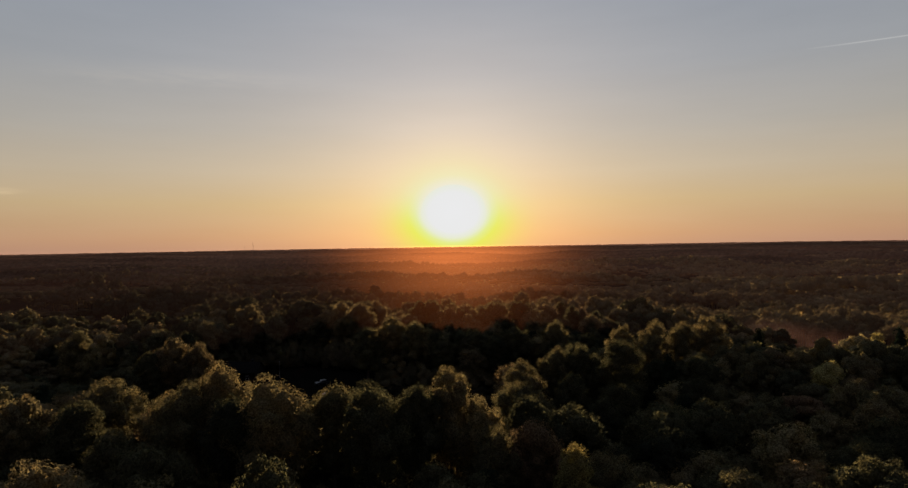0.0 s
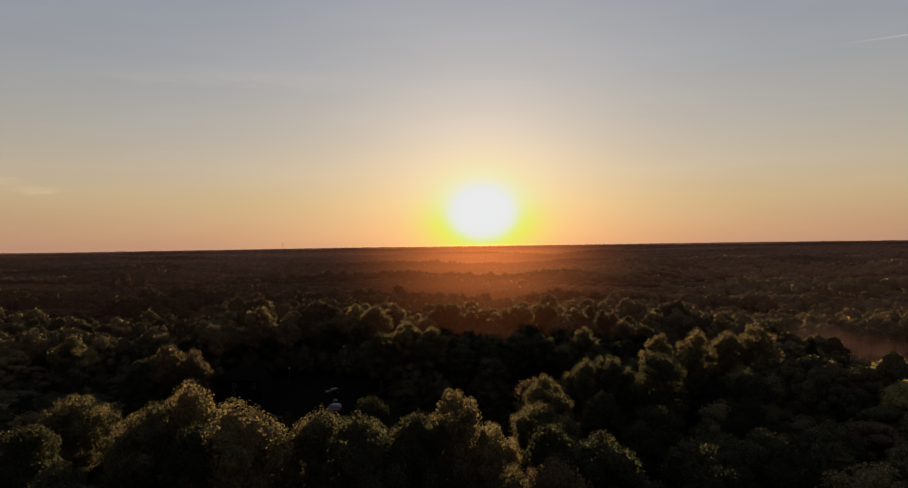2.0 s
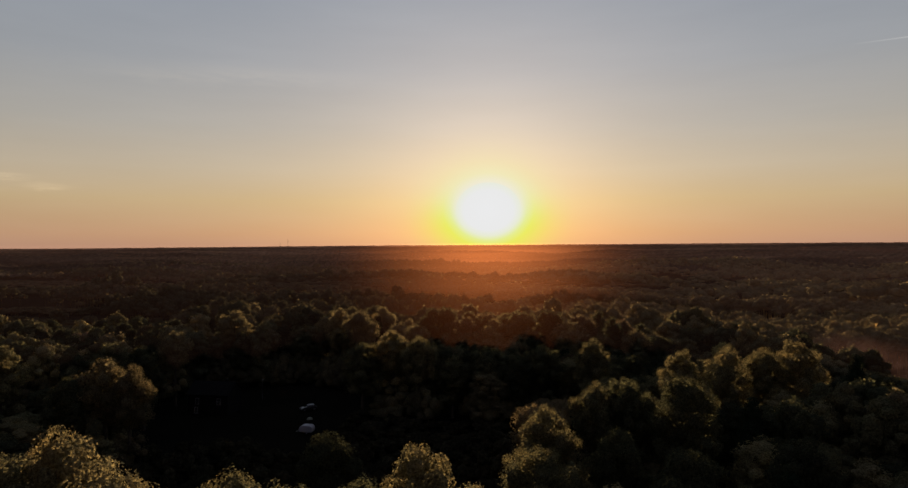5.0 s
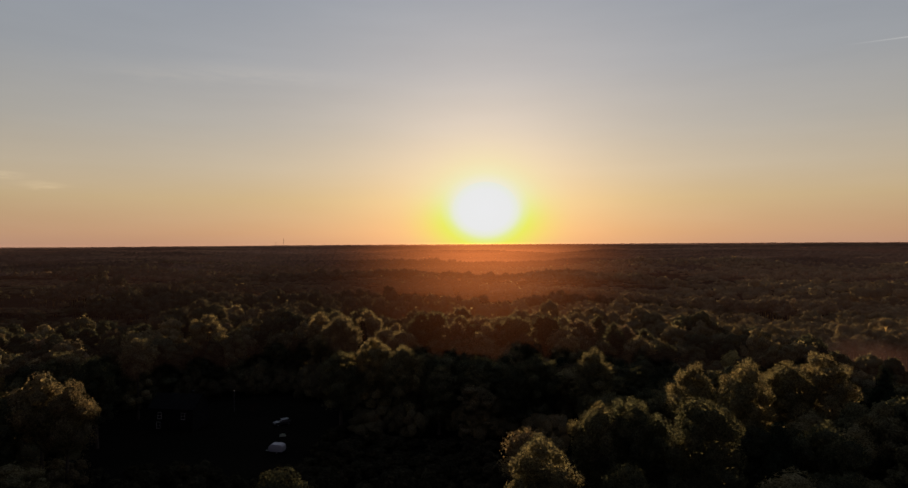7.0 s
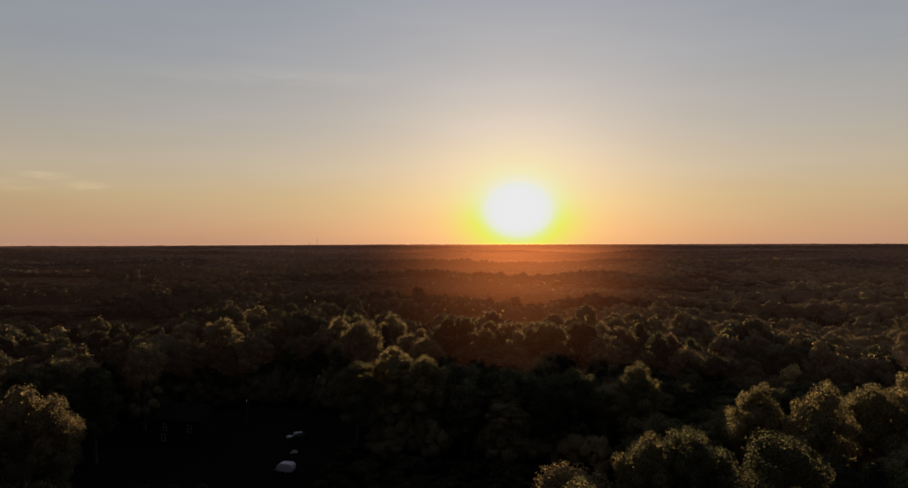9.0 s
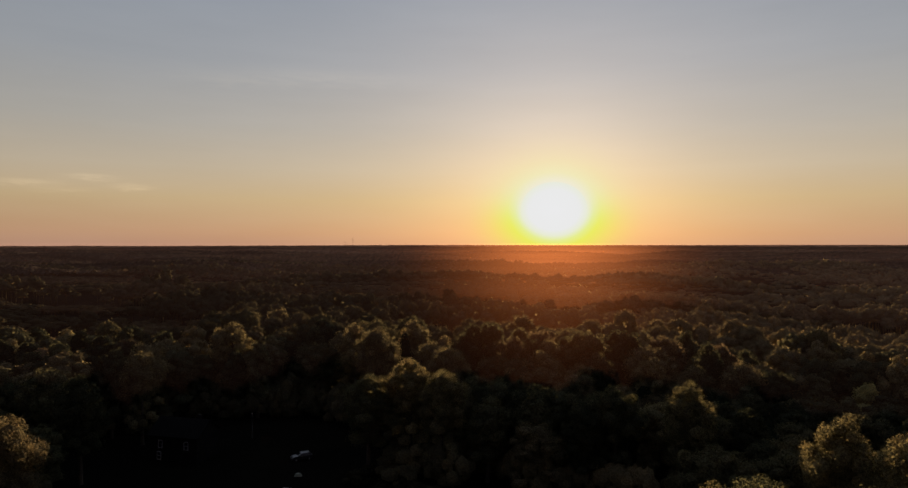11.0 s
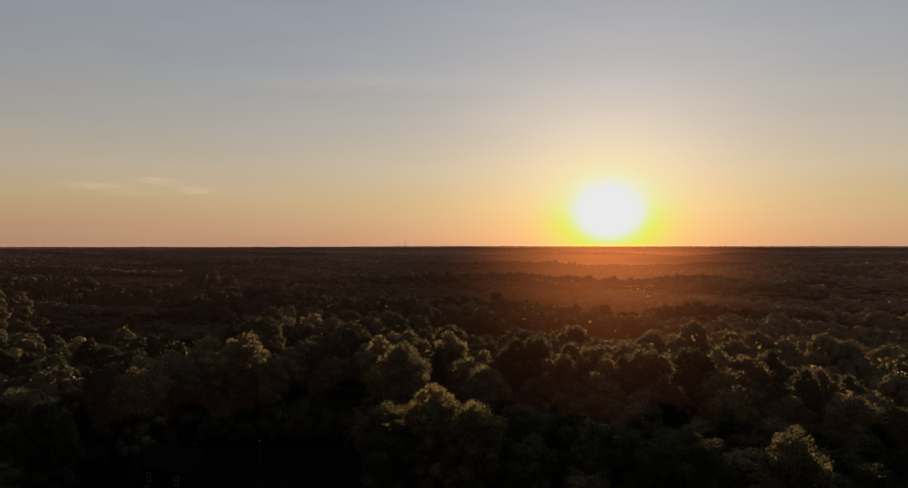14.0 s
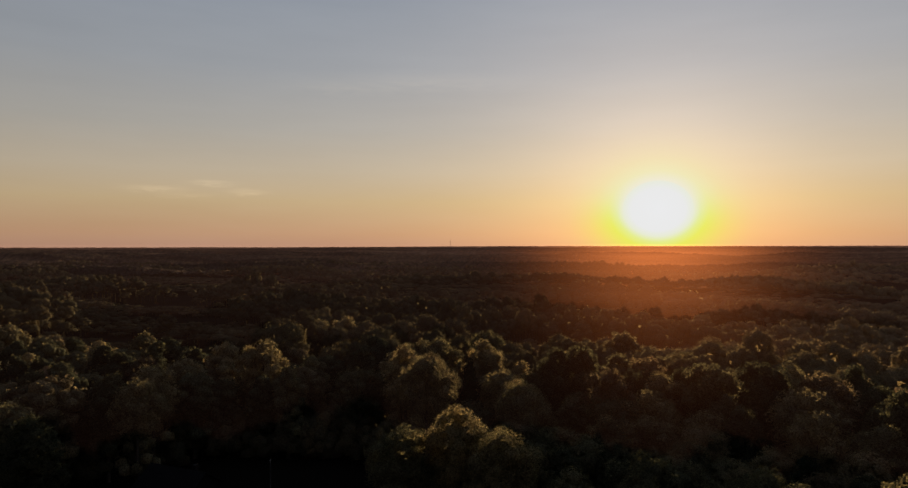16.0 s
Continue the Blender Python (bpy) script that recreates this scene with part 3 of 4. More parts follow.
def low_tree(kind, leaves, size, seed, boughs):
    """A lighter crown for the middle distance: a billowing dome of small boughs under leaf sprays."""
    rng = np.random.RandomState(seed)
    wide, high = {"oak": (1.12, 5.4), "maple": (1.0, 6.4), "poplar": (0.86, 7.8)}[kind]
    mid = 24 - high - 1.7
    k = np.arange(boughs)
    z = 1 - 1.25 * (k + 0.5) / boughs
    a = k * 2.39996 + rng.uniform(-0.4, 0.4, boughs)
    d = rng.uniform(0.78, 1.04, boughs)
    q = np.sqrt(1 - z * z) * d * 3.8 * wide
    c = np.vstack([np.stack([q * np.cos(a), q * np.sin(a), mid + high * z * d], -1), [(0, 0, mid), (0, 0, mid + 0.5 * high)]])
    r = np.concatenate([rng.uniform(1.3, 2.3, boughs) * (17 / boughs) ** 0.4, [3.6 * wide, 2.8 * wide]])
    nv, vs, fs, ns = len(ICO1[0]), [], [], []
    for m in range(len(c)):
        v = ICO1[0] * (1 + rng.uniform(-0.12, 0.12, (nv, 1))) * r[m] * 0.95 + c[m]
        gap = np.linalg.norm(v[:, None] - c[None], axis=2) - r[None] * 0.85
        gap[:, m] = 1.0
        hid = (gap < 0).any(1)
        fs.append(ICO1[1][~hid[ICO1[1]].all(1) & (ICO1[0][ICO1[1]].mean(1)[:, 2] > -0.5)] + m * nv)
        vs.append(v)
        ns.append(ICO1[0] * 0.8 + (v - (0, 0, mid)) / 8.0)
    k = rng.choice(len(c), size=leaves * 8, p=r * r / (r * r).sum())
    u = rng.normal(size=(len(k), 3)) + (0, 0, 0.35)
    u /= np.linalg.norm(u, axis=1)[:, None]
    p = c[k] + u * (r[k] * rng.uniform(0.95, 1.26, len(k)))[:, None]
    gap = np.linalg.norm(p[:, None] - c[None], axis=2) - r[None] * 0.93
    gap[np.arange(len(k)), k] = 1.0
    keep = np.where((gap > 0).all(1) & (p[:, 2] > mid - 2))[0][:leaves]
    p, u = p[keep], u[keep]
    vs.append(sprays(p, u, size, rng))
    fs.append(len(c) * nv + np.arange(len(p) * 3).reshape(-1, 3))
    ns.append(np.repeat(u * 0.8 + (p - (0, 0, mid)) / 8.0, 3, axis=0))
    stem, sides = tube([(0, 0, -1), (0, 0, mid * 0.6), (0, 0, mid)], [0.45, 0.3, 0.2], 4)
    fs.append(sides + sum(map(len, vs)))
    vs.append(stem)
    ns.append(stem * (1, 1, 0) + (0, 0, 0.01))
    ns = np.vstack(ns)
    return np.vstack(vs), np.vstack(fs), ns / np.linalg.norm(ns, axis=1)[:, None]


def protos(leaves, size, boughs):
    return [low_tree(k, leaves, size, s, boughs) for k, s in (("oak", 41), ("maple", 42), ("poplar", 43), ("oak", 44), ("maple", 45))]


mid_protos, sparse_protos, low_protos = protos(560, 0.31, 17), protos(70, 0.5, 8), protos(60, 0.5, 7)
# bushes: the same billows, down to the ground
bush_protos = [((v - (0, 0, 11.8)) * (1, 1, 1.95), f, n) for v, f, n in low_protos]
p = scatter(262, 640, 10.2, seed=3)
p = p[p[:, 1] > 262]


def stand(q):
    """Taller and lower stands of trees, in long belts; below -1 there is an open field."""
    return waves(q[:, 0] * 0.45, q[:, 1], 105, 13, 6) + 0.45 * waves(q[:, 0], q[:, 1], 70, 29, 5)


p = p[(stand(p) > -0.6) & ~in_clearing(p[:, 0], p[:, 1])]
p = p[(np.hypot(taken[None, :, 0] - p[:, 0:1], taken[None, :, 1] - p[:, 1:2]) > taken[None, :, 2] + 2.0).all(1)]
rng = np.random.RandomState(8)
for name, label, kinds, q in (("mixed_woodland", "mixed autumn woodland with olive and gold crowns", mid_protos, p[p[:, 1] < 400]),
                              ("valley_woodland", "dimmer autumn woodland across the valley", sparse_protos, p[p[:, 1] >= 400])):
    wood(name, label, kinds, q,
         np.maximum(18.5 + (8.0 - 5.0 * smooth(q[:, 0], -40, 30)) * stand(q) + rng.normal(size=len(q)) * (2.4 - 0.6 * smooth(q[:, 0], -40, 30)), 9.0) * lowness(q), rng.uniform(4.6, 7.0, len(q)), leaf_far)


def knob(seed):
    """A far crown: a rough dome."""
    rng = np.random.RandomState(seed)
    v, f = ICO1
    v = v * (1 + rng.uniform(-0.28, 0.28, (len(v), 1))) * (5.4, 5.4, 5.2) + (0, 0, 18.4)
    f = f[(ICO1[0][f].mean(1)[:, 2] > -0.45)]
    extra = []
    m = len(v)
    for k in range(9):
        u = rng.normal(size=3)
        u[2] = abs(u[2])
        u /= np.linalg.norm(u)
        p0 = u * (5.5, 5.5, 5.3) + (0, 0, 18.4)
        a = rng.normal(size=3) * 0.55
        b = rng.normal(size=3) * 0.55
        extra += [p0 + a, p0 + b, p0 - a - b]
    v = np.vstack([v, np.array(extra)])
    f = np.vstack([f, m + np.arange(27).reshape(9, 3)])
    soft = v - (0, 0, 15.0)
    return v, f, soft / np.linalg.norm(soft, axis=1)[:, None]


knobs = [knob(s) for s in range(60, 66)]
p = scatter(600, 1330, 10.6, seed=4)
p = p[(p[:, 1] > 634) & (stand(p * 0.6) > -0.7)]
wood("distant_woodland", "distant woodland canopy in dark olive and rust", knobs, p,
     (17.5 + 6.5 * stand(p * 0.6) + rng.normal(size=len(p)) * 2.0) * lowness(p), rng.uniform(5.0, 8.2, len(p)), leaf_far)
back = np.stack([rng.uniform(-150, 150, 360), rng.uniform(-130, 36, 360)], -1)
wood("outlying_woodland", "woodland canopy stretching away on all sides", low_protos, back,
     20 + rng.normal(size=len(back)) * 2, rng.uniform(4.6, 6.6, len(back)), leaf_far)

# undergrowth along the wood's edge
q = np.stack([rng.uniform(-105, 75, 1500), rng.uniform(95, 262, 1500)], -1)
hedge = np.stack([rng.uniform(-80, 8, 420), rng.uniform(222, 260, 420)], -1)
clear = np.array([bool(in_clearing(a, b)) for a, b in q])
rim = np.zeros(len(q), bool)
for dx, dy in ((7, 0), (-7, 0), (0, -9), (0, 7)):
    rim |= np.array([bool(in_clearing(a + dx, b + dy)) for a, b in q])
q = np.vstack([q[~clear & (rim | (rng.uniform(size=len(q)) < 0.3))], hedge[~in_clearing(hedge[:, 0], hedge[:, 1])]])
wood("undergrowth", "tangled undergrowth and saplings at the wood's edge", bush_protos, q,
     rng.uniform(4.5, 10.0, len(q)), rng.uniform(2.2, 4.0, len(q)), leaf_far)

# low scrub added to darken the open ground, thinning out at the yard
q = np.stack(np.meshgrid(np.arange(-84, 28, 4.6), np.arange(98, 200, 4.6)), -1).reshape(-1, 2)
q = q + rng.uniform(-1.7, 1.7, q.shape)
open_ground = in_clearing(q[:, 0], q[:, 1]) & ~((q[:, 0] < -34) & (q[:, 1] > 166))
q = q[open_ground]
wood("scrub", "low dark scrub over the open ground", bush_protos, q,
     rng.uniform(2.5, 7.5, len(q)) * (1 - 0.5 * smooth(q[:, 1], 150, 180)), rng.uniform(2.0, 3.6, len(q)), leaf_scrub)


def far_canopy():
    """The closed canopy to the horizon: one rough sheet."""
    rng = np.random.RandomState(77)

    def height(x, y):
        r = np.hypot(x, y)
        rough = rng.uniform(-1, 1, x.shape)
        return land(x, y) + 10.0 + 7.5 * smooth(r, 1200, 1380) + 5.0 * (1 - 0.88 * smooth(r, 2400, 4100)) * stand(np.stack([x.ravel(), y.ravel()], -1) * 0.45).reshape(x.shape) + rough * (3.4 - 3.0 * smooth(r, 1500, 3900)) + 1.5 * waves(x, y, 90, 5)
    radii = np.geomspace(1185, 4720, 127)
    v, f = polar_sheet(radii, np.radians(np.linspace(-62, 46, 640)), height)
    tri = np.vstack([f[:, [0, 1, 2]], f[:, [0, 2, 3]]])
    tint = np.clip(rng.uniform(size=len(v)) * 0.45 + 0.30 + 0.36 * waves(v[:, 0] * 0.3, v[:, 1], 330, 7), 0, 1)
    ob = new("far_woodland", mesh_from("far_woodland", v, tri, leaf_horizon, True, tint))
    tagged(ob, "closed forest canopy reaching the hills at the horizon", "wood", kind="stuff")


far_canopy()


# ---- the yard ----
white_paint = plain_material("white_paint", (0.29, 0.29, 0.32), (0.38, 0.38, 0.41), 3.0, 0.5, bump=0.05)
# car paint split by light: shaded body dark, sky-lit roof and bonnet pale
shaded_paint = plain_material("shaded_paint", (0.035, 0.036, 0.039), (0.05, 0.052, 0.055), 2.0, 0.35, 0.6, bump=0.02)
skylit_paint = plain_material("skylit_paint", (0.17, 0.175, 0.18), (0.23, 0.235, 0.24), 2.0, 0.4, 0.4, bump=0.02)
dark_glass = plain_material("dark_glass", (0.008, 0.009, 0.011), (0.014, 0.015, 0.018), 1.0, 0.06, bump=0.0)
rubber = plain_material("rubber", (0.012, 0.012, 0.012), (0.025, 0.025, 0.025), 8.0, 0.85)
steel = plain_material("steel", (0.25, 0.25, 0.26), (0.42, 0.42, 0.43), 5.0, 0.4, 0.9)
siding = plain_material("siding", (0.007, 0.006, 0.006), (0.013, 0.012, 0.011), 3.0, 0.8, spec=0.1)
shingle = plain_material("shingle", (0.004, 0.004, 0.004), (0.009, 0.009, 0.009), 7.0, 0.9, spec=0.08)
white_trim = plain_material("white_trim", (0.30, 0.29, 0.28), (0.40, 0.39, 0.38), 6.0, 0.5)
canvas = plain_material("canvas", (0.15, 0.165, 0.12), (0.22, 0.24, 0.175), 3.0, 0.8)


def bm_mesh(name, bm, mat, shade=False):
    me = bpy.data.meshes.new(name)
    bmesh.ops.recalc_face_normals(bm, faces=bm.faces)
    bm.to_mesh(me)
    bm.free()
    for q in me.polygons:
        q.use_smooth = shade
    me.materials.append(mat)
    return me


def box(size, at=(0, 0, 0), bevel=0.0, m=None):
    bm = bmesh.new()
    bmesh.ops.create_cube(bm, size=1.0, matrix=Matrix.LocRotScale(at, None, size))
    if bevel:
        bmesh.ops.bevel(bm, geom=bm.edges[:], offset=bevel, segments=3, affect="EDGES", profile=0.6)
    if m:
        bm.transform(m)
    return bm


def profile(points, half, bevel, tuck=0.0, waist=0.0):
    """A body drawn by its side outline (x, z), as wide as 2 * half, drawn in by tuck above the waist."""
    bm = bmesh.new()
    rows = []
    for side in (-1, 1):
        rows.append([bm.verts.new((x, side * (half - tuck * max(0.0, z - waist)), z)) for x, z in points])
    n = len(points)
    bm.faces.new(rows[0])
    bm.faces.new(rows[1][::-1])
    for k in range(n):
        bm.faces.new((rows[0][k], rows[1][k], rows[1][(k + 1) % n], rows[0][(k + 1) % n]))
    bmesh.ops.recalc_face_normals(bm, faces=bm.faces)
    bmesh.ops.bevel(bm, geom=bm.edges[:], offset=bevel, segments=3, affect="EDGES", profile=0.6, clamp_overlap=True)
    return bm


def ring(radius, inner, width):
    """A wheel's tyre or rim, axle along y."""
    bm = bmesh.new()
    prof = [(inner, -width / 2), (radius * 0.93, -width / 2), (radius, -width * 0.3), (radius, width * 0.3), (radius * 0.93, width / 2), (inner, width / 2)]
    k, rows = 20, []
    for i in range(k):
        a = 6.28318 * i / k
        rows.append([bm.verts.new((r * math.cos(a), w, r * math.sin(a))) for r, w in prof])
    for i in range(k):
        for j in range(len(prof)):
            q = (j + 1) % len(prof)
            bm.faces.new((rows[i][j], rows[i][q], rows[(i + 1) % k][q], rows[(i + 1) % k][j]))
    return bm


def wheel(parent, x, y, r):
    w = new("wheel")
    w.parent = parent
    w.location = (x, y, r)
    part("tyre", bm_mesh("tyre", ring(r, r * 0.62, 0.2), rubber, True), w)
    part("rim", bm_mesh("rim", ring(r * 0.63, r * 0.12, 0.14), steel, True), w)


def silver_car(m):
    car = tagged(new("car"), "dark grey hatchback car with pale roof parked on the dark grass", "car")
    part("body", bm_mesh("car_body", profile([(-2.1, 0.3), (2.1, 0.3), (2.15, 0.62), (1.95, 0.86), (1.0, 0.98), (-2.0, 1.02), (-2.15, 0.7)],
                                             0.88, 0.07), shaded_paint, True), car)
    part("cabin", bm_mesh("car_cabin", profile([(1.05, 0.97), (0.30, 1.42), (-1.35, 1.46), (-1.95, 1.01)], 0.84, 0.05, 0.32, 0.97),
                          dark_glass, True), car, "dark glass round the cabin")
    # roof and bonnet carry the sky's reflection as a paler paint
    part("roof", bm_mesh("car_roof", profile([(0.36, 1.41), (0.28, 1.49), (-1.38, 1.52), (-1.5, 1.44)], 0.70, 0.03), skylit_paint, True), car, "pale silver roof")
    part("bonnet", bm_mesh("car_bonnet", profile([(1.05, 0.985), (1.92, 0.885), (1.96, 0.91), (1.06, 1.015)], 0.80, 0.012), skylit_paint, True), car, "pale silver bonnet")
    for y in (-0.6, 0.6):
        part("headlight", bm_mesh("headlight", box((0.12, 0.36, 0.14), (2.08, y, 0.72), 0.03), white_trim), car, "clear headlight")
    for x in (-1.3, 1.35):
        for y in (-0.82, 0.82):
            wheel(car, x, y, 0.31)
    car.matrix_world = m


def camper(m):
    t = tagged(new("camper_trailer"), "small rounded white camper trailer parked in the yard", "trailer")
    part("body", bm_mesh("camper_body", profile([(-1.75, 0.5), (1.6, 0.5), (1.95, 1.1), (1.6, 1.95), (0.9, 2.3), (-1.2, 2.3), (-1.8, 1.9), (-1.95, 1.2)],
                                                1.0, 0.14), white_paint, True), t)
    part("window", bm_mesh("camper_window", box((0.9, 0.03, 0.5), (0.75, -1.005, 1.55), 0.012), dark_glass), t, "dark side window")
    part("front_window", bm_mesh("camper_front_window", box((0.03, 1.3, 0.45), (0, 0, 0), 0.012,
                                                            pose(1.80, 0, 1.53, 0, -22, 0)), dark_glass), t, "dark front window")
    part("door", bm_mesh("camper_door", box((0.62, 0.03, 1.6), (-0.85, -1.005, 1.35), 0.012), white_trim), t, "narrow white door")
    part("hitch", bm_mesh("hitch", profile([(1.5, 0.42), (2.9, 0.42), (2.95, 0.5), (1.5, 0.52)], 0.08, 0.02), steel), t, "steel tow hitch")
    for y in (-0.9, 0.9):
        wheel(t, -0.3, y, 0.32)
    t.matrix_world = m


def house(m):
    h = tagged(new("house"), "dark two-storey house with a gable roof and white window trim", "house")
    L, D, H = 11.0, 7.5, 5.4
    bm = bmesh.new()
    pts = [(-D / 2, 0), (D / 2, 0), (D / 2, H), (0, H + 2.6), (-D / 2, H)]
    a = [bm.verts.new((-L / 2, y, z)) for y, z in pts]
    b = [bm.verts.new((L / 2, y, z)) for y, z in pts]
    bm.faces.new(a), bm.faces.new(b[::-1])
    for k in range(5):
        bm.faces.new((a[k], b[k], b[(k + 1) % 5], a[(k + 1) % 5]))
    part("wall", bm_mesh("house_wall", bm, siding), h)
    slope = math.degrees(math.atan2(2.6, D / 2))
    run = math.hypot(2.6, D / 2) + 0.5
    for sgn in (-1, 1):
        mm = pose(0, 0, H + 2.72) @ pose(0, 0, 0, -sgn * slope, 0, 0) @ pose(0, sgn * run / 2, 0)
        part("roof", bm_mesh("house_roof", box((L + 0.9, run, 0.16), (0, 0, 0), 0.02, mm), shingle), h, "dark shingle roof")
    part("chimney", bm_mesh("chimney", box((0.7, 0.7, 1.7), (2.8, 0.9, H + 2.5), 0.03), siding), h)
    for x, z in ((-3.0, 3.6), (3.0, 3.6), (-3.3, 1.25)):
        w = new("window")
        w.parent = h
        w.location = (x, -D / 2, z)
        part("pane", bm_mesh("pane", box((0.84, 0.03, 1.44), (0, -0.02, 0)), dark_glass), w)
        for dx in (-0.46, 0.46):
            part("jamb", bm_mesh("jamb", box((0.07, 0.09, 1.64), (dx, -0.045, 0), 0.012), white_trim), w, "white window jamb")
        for dz, t in ((-0.77, 0.09), (0.77, 0.09), (0.0, 0.05)):
            part("rail", bm_mesh("rail", box((0.82, 0.09, t), (0, -0.048, dz), 0.012), white_trim), w, "white window rail")
    part("door", bm_mesh("house_door", box((0.95, 0.08, 2.05), (1.1, -D / 2 - 0.03, 1.05), 0.015), siding), h, "dark front door")
    h.matrix_world = m


def yard_lamp(x, y, top):
    z = float(land(x, y))
    l = tagged(new("yard_lamp"), "tall thin yard lamp post with a small lit lamp", "lamp post")
    l.location = (x, y, z)
    tv, tf = tube([(0, 0, -0.3), (0, 0, 2), (0, 0, top - z - 0.2)], [0.07, 0.055, 0.045], 8)
    part("post", mesh_from("lamp_post", tv, tf, steel), l)
    m, g = material("lamp_glow")
    g.n("ShaderNodeOutputMaterial", (g.n("ShaderNodeEmission", ((1.0, 0.62, 0.45, 1), 0.3)).outputs[0],))
    bm = bmesh.new()
    bmesh.ops.create_icosphere(bm, subdivisions=2, radius=0.05)
    bm.transform(Matrix.Translation((0, 0, top - z - 0.08)))
    part("bulb", bm_mesh("bulb", bm, m, True), l, "small glowing bulb")
    hv, hf = tube([(0, 0, top - z), (0, 0, top - z + 0.1), (0, 0, top - z + 0.16)], [0.2, 0.12, 0.02], 10)
    part("hood", mesh_from("lamp_hood", hv, hf, steel), l)


def at_ground(x, y, turn):
    return pose(x, y, float(land(x, y)), 0, 0, turn)


silver_car(at_ground(-48.7, 205.5, 215))
camper(at_ground(-43.2, 184.6, 172) @ Matrix.Scale(0.88, 4))
house(at_ground(-73.3, 203.2, -5))
yard_lamp(-65.6, 217.7, 7.3)


def tarp_pile(m):
    pile = tagged(new("tarp_covered_pile"), "low pile in the yard under a pale green tarp", "tarp")
    bm = bmesh.new()
    bmesh.ops.create_grid(bm, x_segments=14, y_segments=10, size=1.0)
    for v in bm.verts:
        x, y = v.co.x, v.co.y
        d = max(abs(x), abs(y))
        v.co = (x * 1.1, y * 0.7, 0.75 * (1 - smooth(d, 0.55, 1.0)) + 0.05 * math.sin(7 * x + 3 * y) - 0.02)
    part("tarp", bm_mesh("tarp", bm, canvas, True), pile)
    part("logs", bm_mesh("logs", box((1.5, 0.9, 0.6), (0, 0, 0.29), 0.08), bark), pile)
    pile.matrix_world = m


tarp_pile(at_ground(-45.8, 196.5, 20) @ Matrix.Scale(0.68, 4))


# ---- far masts ----
dull_steel = plain_material("dull_steel", (0.03, 0.028, 0.028), (0.06, 0.055, 0.055), 5.0, 0.9, spec=0.0)


def mast(az, dist, tall, width):
    x, y = dist * math.sin(radians(az)), dist * math.cos(radians(az))
    z = float(land(x, y))
    root = tagged(new("radio_mast"), "thin lattice radio mast on the horizon", "mast", group="masts on the horizon")
    root.location = (x, y, z)
    for k in range(3):
        a = 2.0944 * k
        c, s_ = math.cos(a) * width, math.sin(a) * width
        v, f = tube([(c, s_, -2), (c * 0.7, s_ * 0.7, tall * 0.6), (c * 0.3, s_ * 0.3, tall)], [0.30, 0.26, 0.2], 5)
        part("leg", mesh_from("mast_leg", v, f, dull_steel), root)
    for k in range(9):
        h = tall * (k + 0.5) / 9
        w = width * (1 - 0.62 * h / tall)
        v, f = tube([(w, 0, h), (-w * 0.5, w * 0.866, h + 2), (-w * 0.5, -w * 0.866, h), (w, 0, h + 2)], [0.15] * 4, 4)
        part("brace", mesh_from("mast_brace", v, f, dull_steel), root)


mast(-17.45, 4450, 66, 2.2)
mast(-18.1, 4500, 42, 1.6)


# ---- mist in the hollow ----
def mist(x, y, length, depth, height, veils):
    m, g = material("mist")
    co = g.n("ShaderNodeTexCoord").outputs["Object"]
    xyz = g.n("ShaderNodeSeparateXYZ", (co,)).outputs
    n1 = g.n("ShaderNodeTexNoise", {"Vector": co, "Scale": 0.10, "Detail": 4.0, "Roughness": 0.5}).outputs[0]
    puff = g.m("MULTIPLY", g.m("SUBTRACT", n1, 0.5), 1.5)
    u = g.m("DIVIDE", xyz[0], length / 2)
    v = g.m("DIVIDE", xyz[2], height)
    side = g.m("SUBTRACT", 1.0, g.m("ADD", g.m("MULTIPLY", u, u), g.m("MULTIPLY", v, v)))
    a = g.n("ShaderNodeMapRange", (g.m("ADD", side, puff), 0.0, 1.2, 0.0, 0.019), interpolation_type="SMOOTHSTEP").outputs[0]
    white = g.n("ShaderNodeBsdfDiffuse", ((0.70, 0.46, 0.42, 1),))
    glow = g.n("ShaderNodeBsdfTranslucent", ((0.70, 0.42, 0.37, 1),))
    lit = g.n("ShaderNodeMixShader", (0.6, white.outputs[0], glow.outputs[0]))
    clear = g.n("ShaderNodeBsdfTransparent")
    g.n("ShaderNodeOutputMaterial", (g.n("ShaderNodeMixShader", (a, clear.outputs[0], lit.outputs[0])).outputs[0],))
    vs, fs = [], []
    for k in range(veils):
        off = depth * (k / (veils - 1) - 0.5)
        i, h = np.meshgrid(np.linspace(-0.72, 0.72, 17), np.linspace(-0.4, 1.4, 5), indexing="ij")
        vs.append(np.stack([i * length, off + 4.0 * np.sin(i * 7 + 2.1 * k), h * height], -1).reshape(-1, 3))
        c = (np.arange(16)[:, None] * 5 + np.arange(4)[None]).ravel()
        fs.append(np.stack([c, c + 5, c + 6, c + 1], -1) + 85 * k)
    ob = new("mist", mesh_from("mist", np.vstack(vs), np.vstack(fs), m))
    ob.location = (x, y, -4.0)
    tagged(ob, "thin pinkish evening mist hanging in a wooded hollow", "mist", kind="stuff")


mist(148, 292, 66, 40, 14.0, 3)


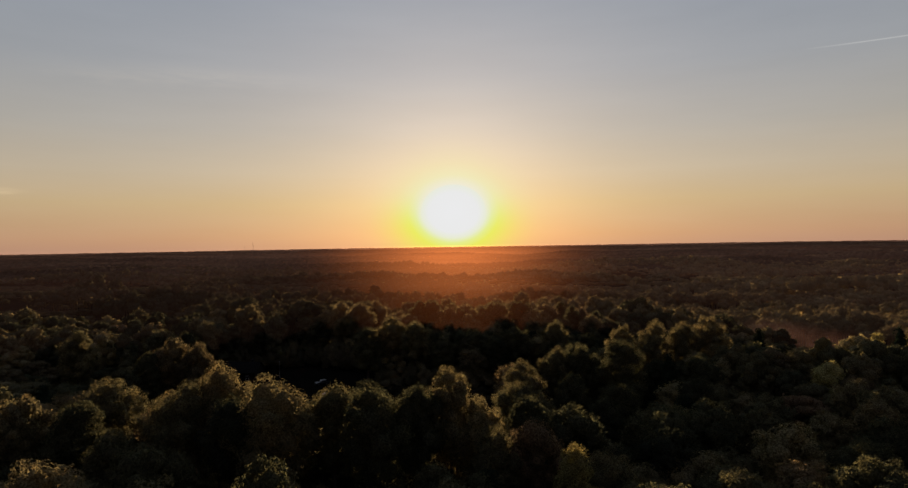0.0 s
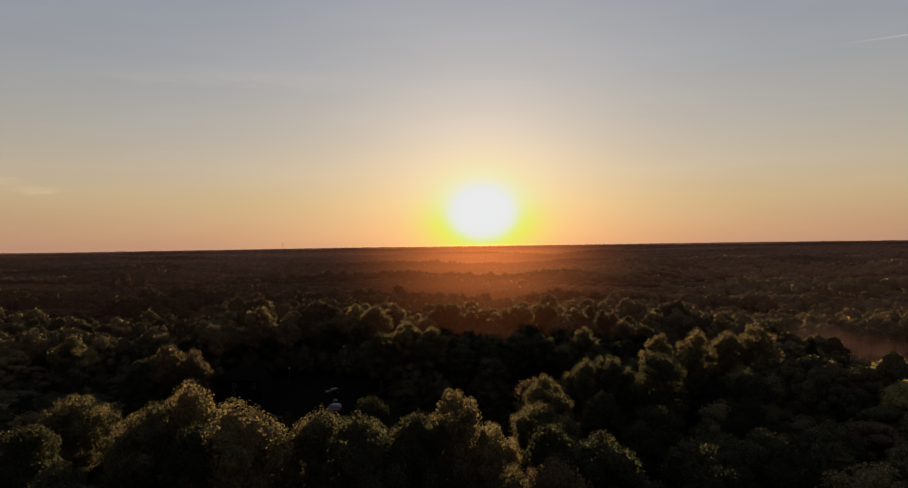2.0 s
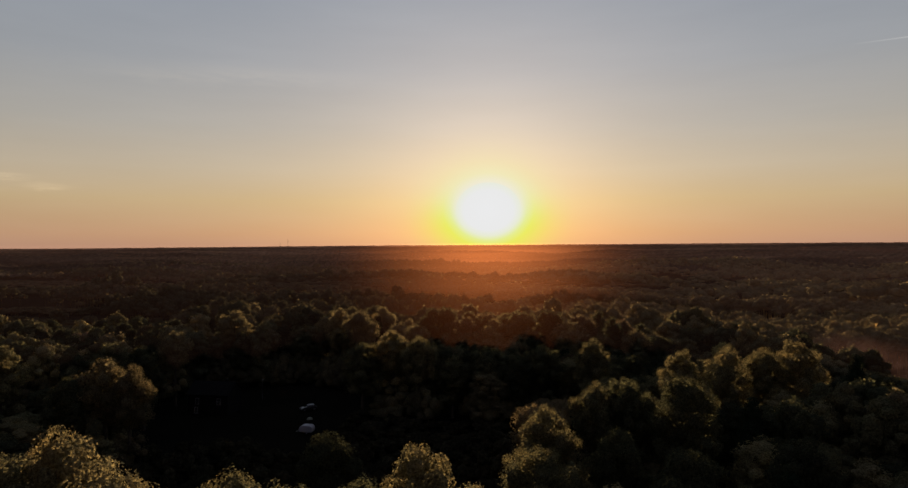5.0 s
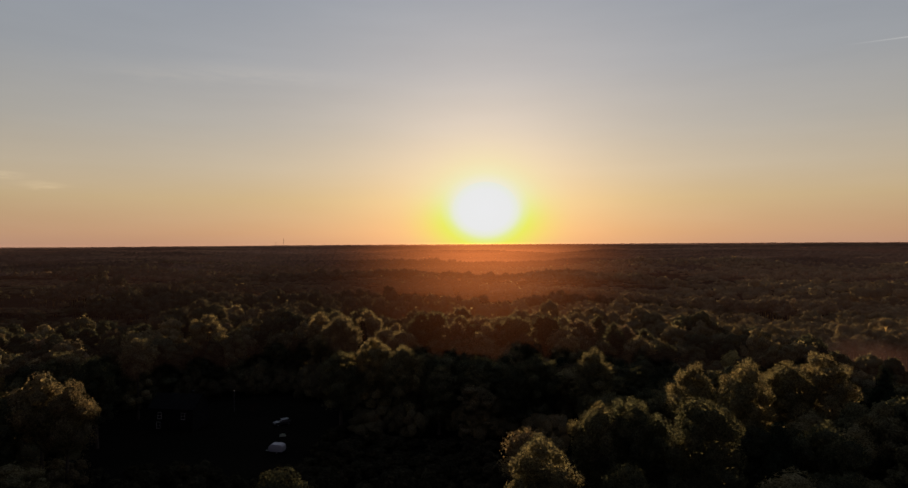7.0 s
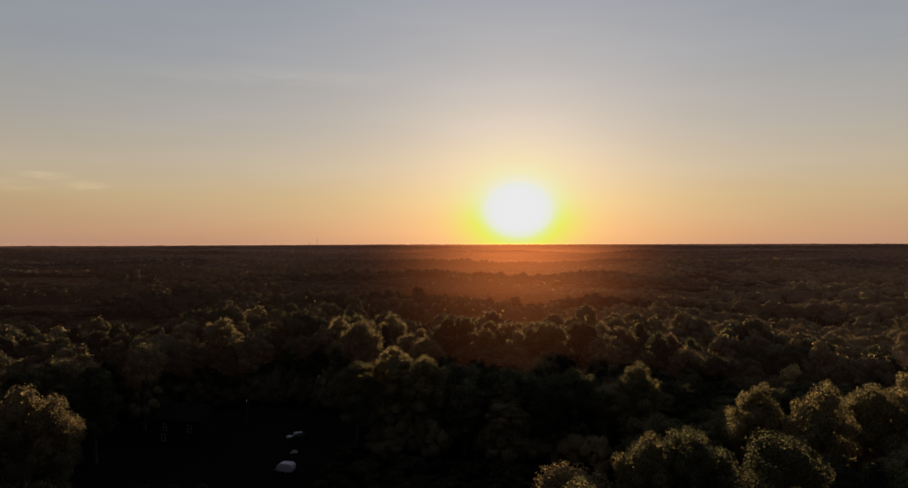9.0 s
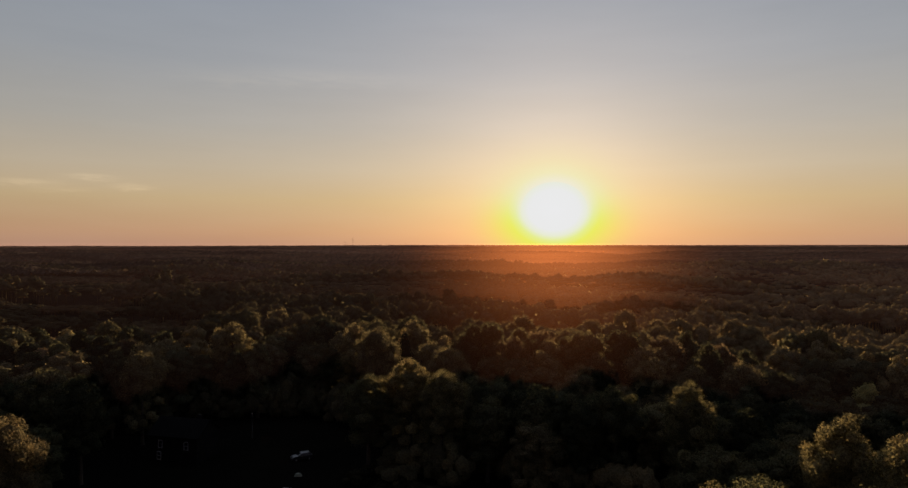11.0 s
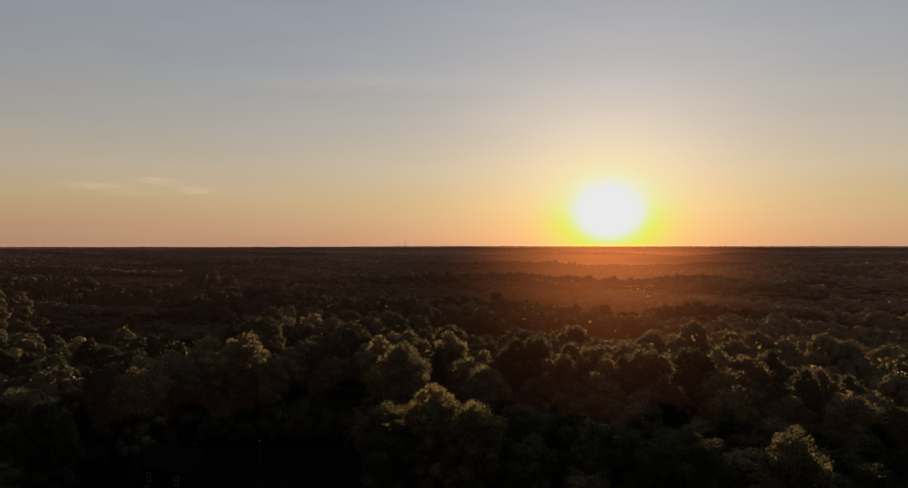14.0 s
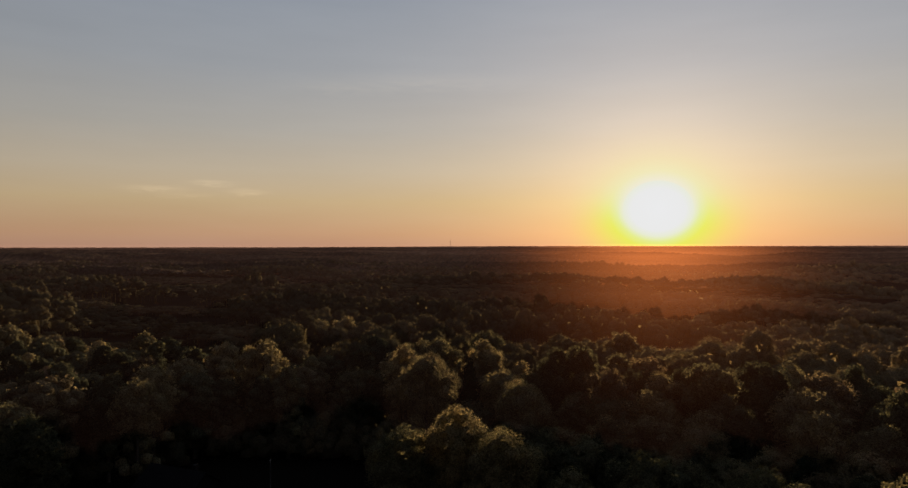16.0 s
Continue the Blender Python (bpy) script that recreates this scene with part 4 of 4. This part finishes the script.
def haze(radii, top, share, glow_share):
    """Thin evening haze over the far woods: tinted sheets standing one behind the other."""
    m, g = material("haze")
    geo = g.n("ShaderNodeNewGeometry").outputs["Position"]
    z = g.n("ShaderNodeSeparateXYZ", (geo,)).outputs[2]
    far = g.n("ShaderNodeVectorMath", (geo,), operation="LENGTH").outputs["Value"]
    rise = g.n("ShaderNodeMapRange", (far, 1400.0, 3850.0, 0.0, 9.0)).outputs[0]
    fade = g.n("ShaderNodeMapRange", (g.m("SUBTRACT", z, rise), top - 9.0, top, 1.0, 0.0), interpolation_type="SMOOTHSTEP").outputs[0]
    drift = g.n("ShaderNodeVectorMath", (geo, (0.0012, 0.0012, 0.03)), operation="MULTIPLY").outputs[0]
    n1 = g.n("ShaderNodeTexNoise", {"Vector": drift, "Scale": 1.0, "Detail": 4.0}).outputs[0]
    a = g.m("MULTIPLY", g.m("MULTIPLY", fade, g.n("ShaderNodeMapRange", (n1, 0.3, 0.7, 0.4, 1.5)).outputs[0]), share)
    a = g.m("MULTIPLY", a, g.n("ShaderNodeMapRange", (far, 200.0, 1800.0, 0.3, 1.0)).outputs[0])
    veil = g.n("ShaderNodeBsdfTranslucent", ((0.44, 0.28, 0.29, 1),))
    # passes low sun forward; orange tint paints glow and some lens glare below it
    sun_glow = g.n("ShaderNodeBsdfRefraction", {"Color": (1.0, 0.36, 0.13, 1), "Roughness": 0.66, "IOR": 1.4})
    lit = g.n("ShaderNodeMixShader", (glow_share, veil.outputs[0], sun_glow.outputs[0]))
    clear = g.n("ShaderNodeBsdfTransparent")
    g.n("ShaderNodeOutputMaterial", (g.n("ShaderNodeMixShader", (a, clear.outputs[0], lit.outputs[0])).outputs[0],))
    ang = np.radians(np.linspace(-64, 48, 57))
    vs, fs = [], []
    for k, r in enumerate(radii):
        for h in (-18.0, top + 9.0):
            vs.append(np.stack([r * np.sin(ang), r * np.cos(ang), np.full(57, h)], -1))
        c = k * 114 + np.arange(56)
        fs.append(np.stack([c, c + 1, c + 58, c + 57], -1))
    ob = new("haze", mesh_from("haze", np.vstack(vs), np.vstack(fs), m))
    tagged(ob, "thin lilac evening haze over the far woods", "mist", kind="stuff")


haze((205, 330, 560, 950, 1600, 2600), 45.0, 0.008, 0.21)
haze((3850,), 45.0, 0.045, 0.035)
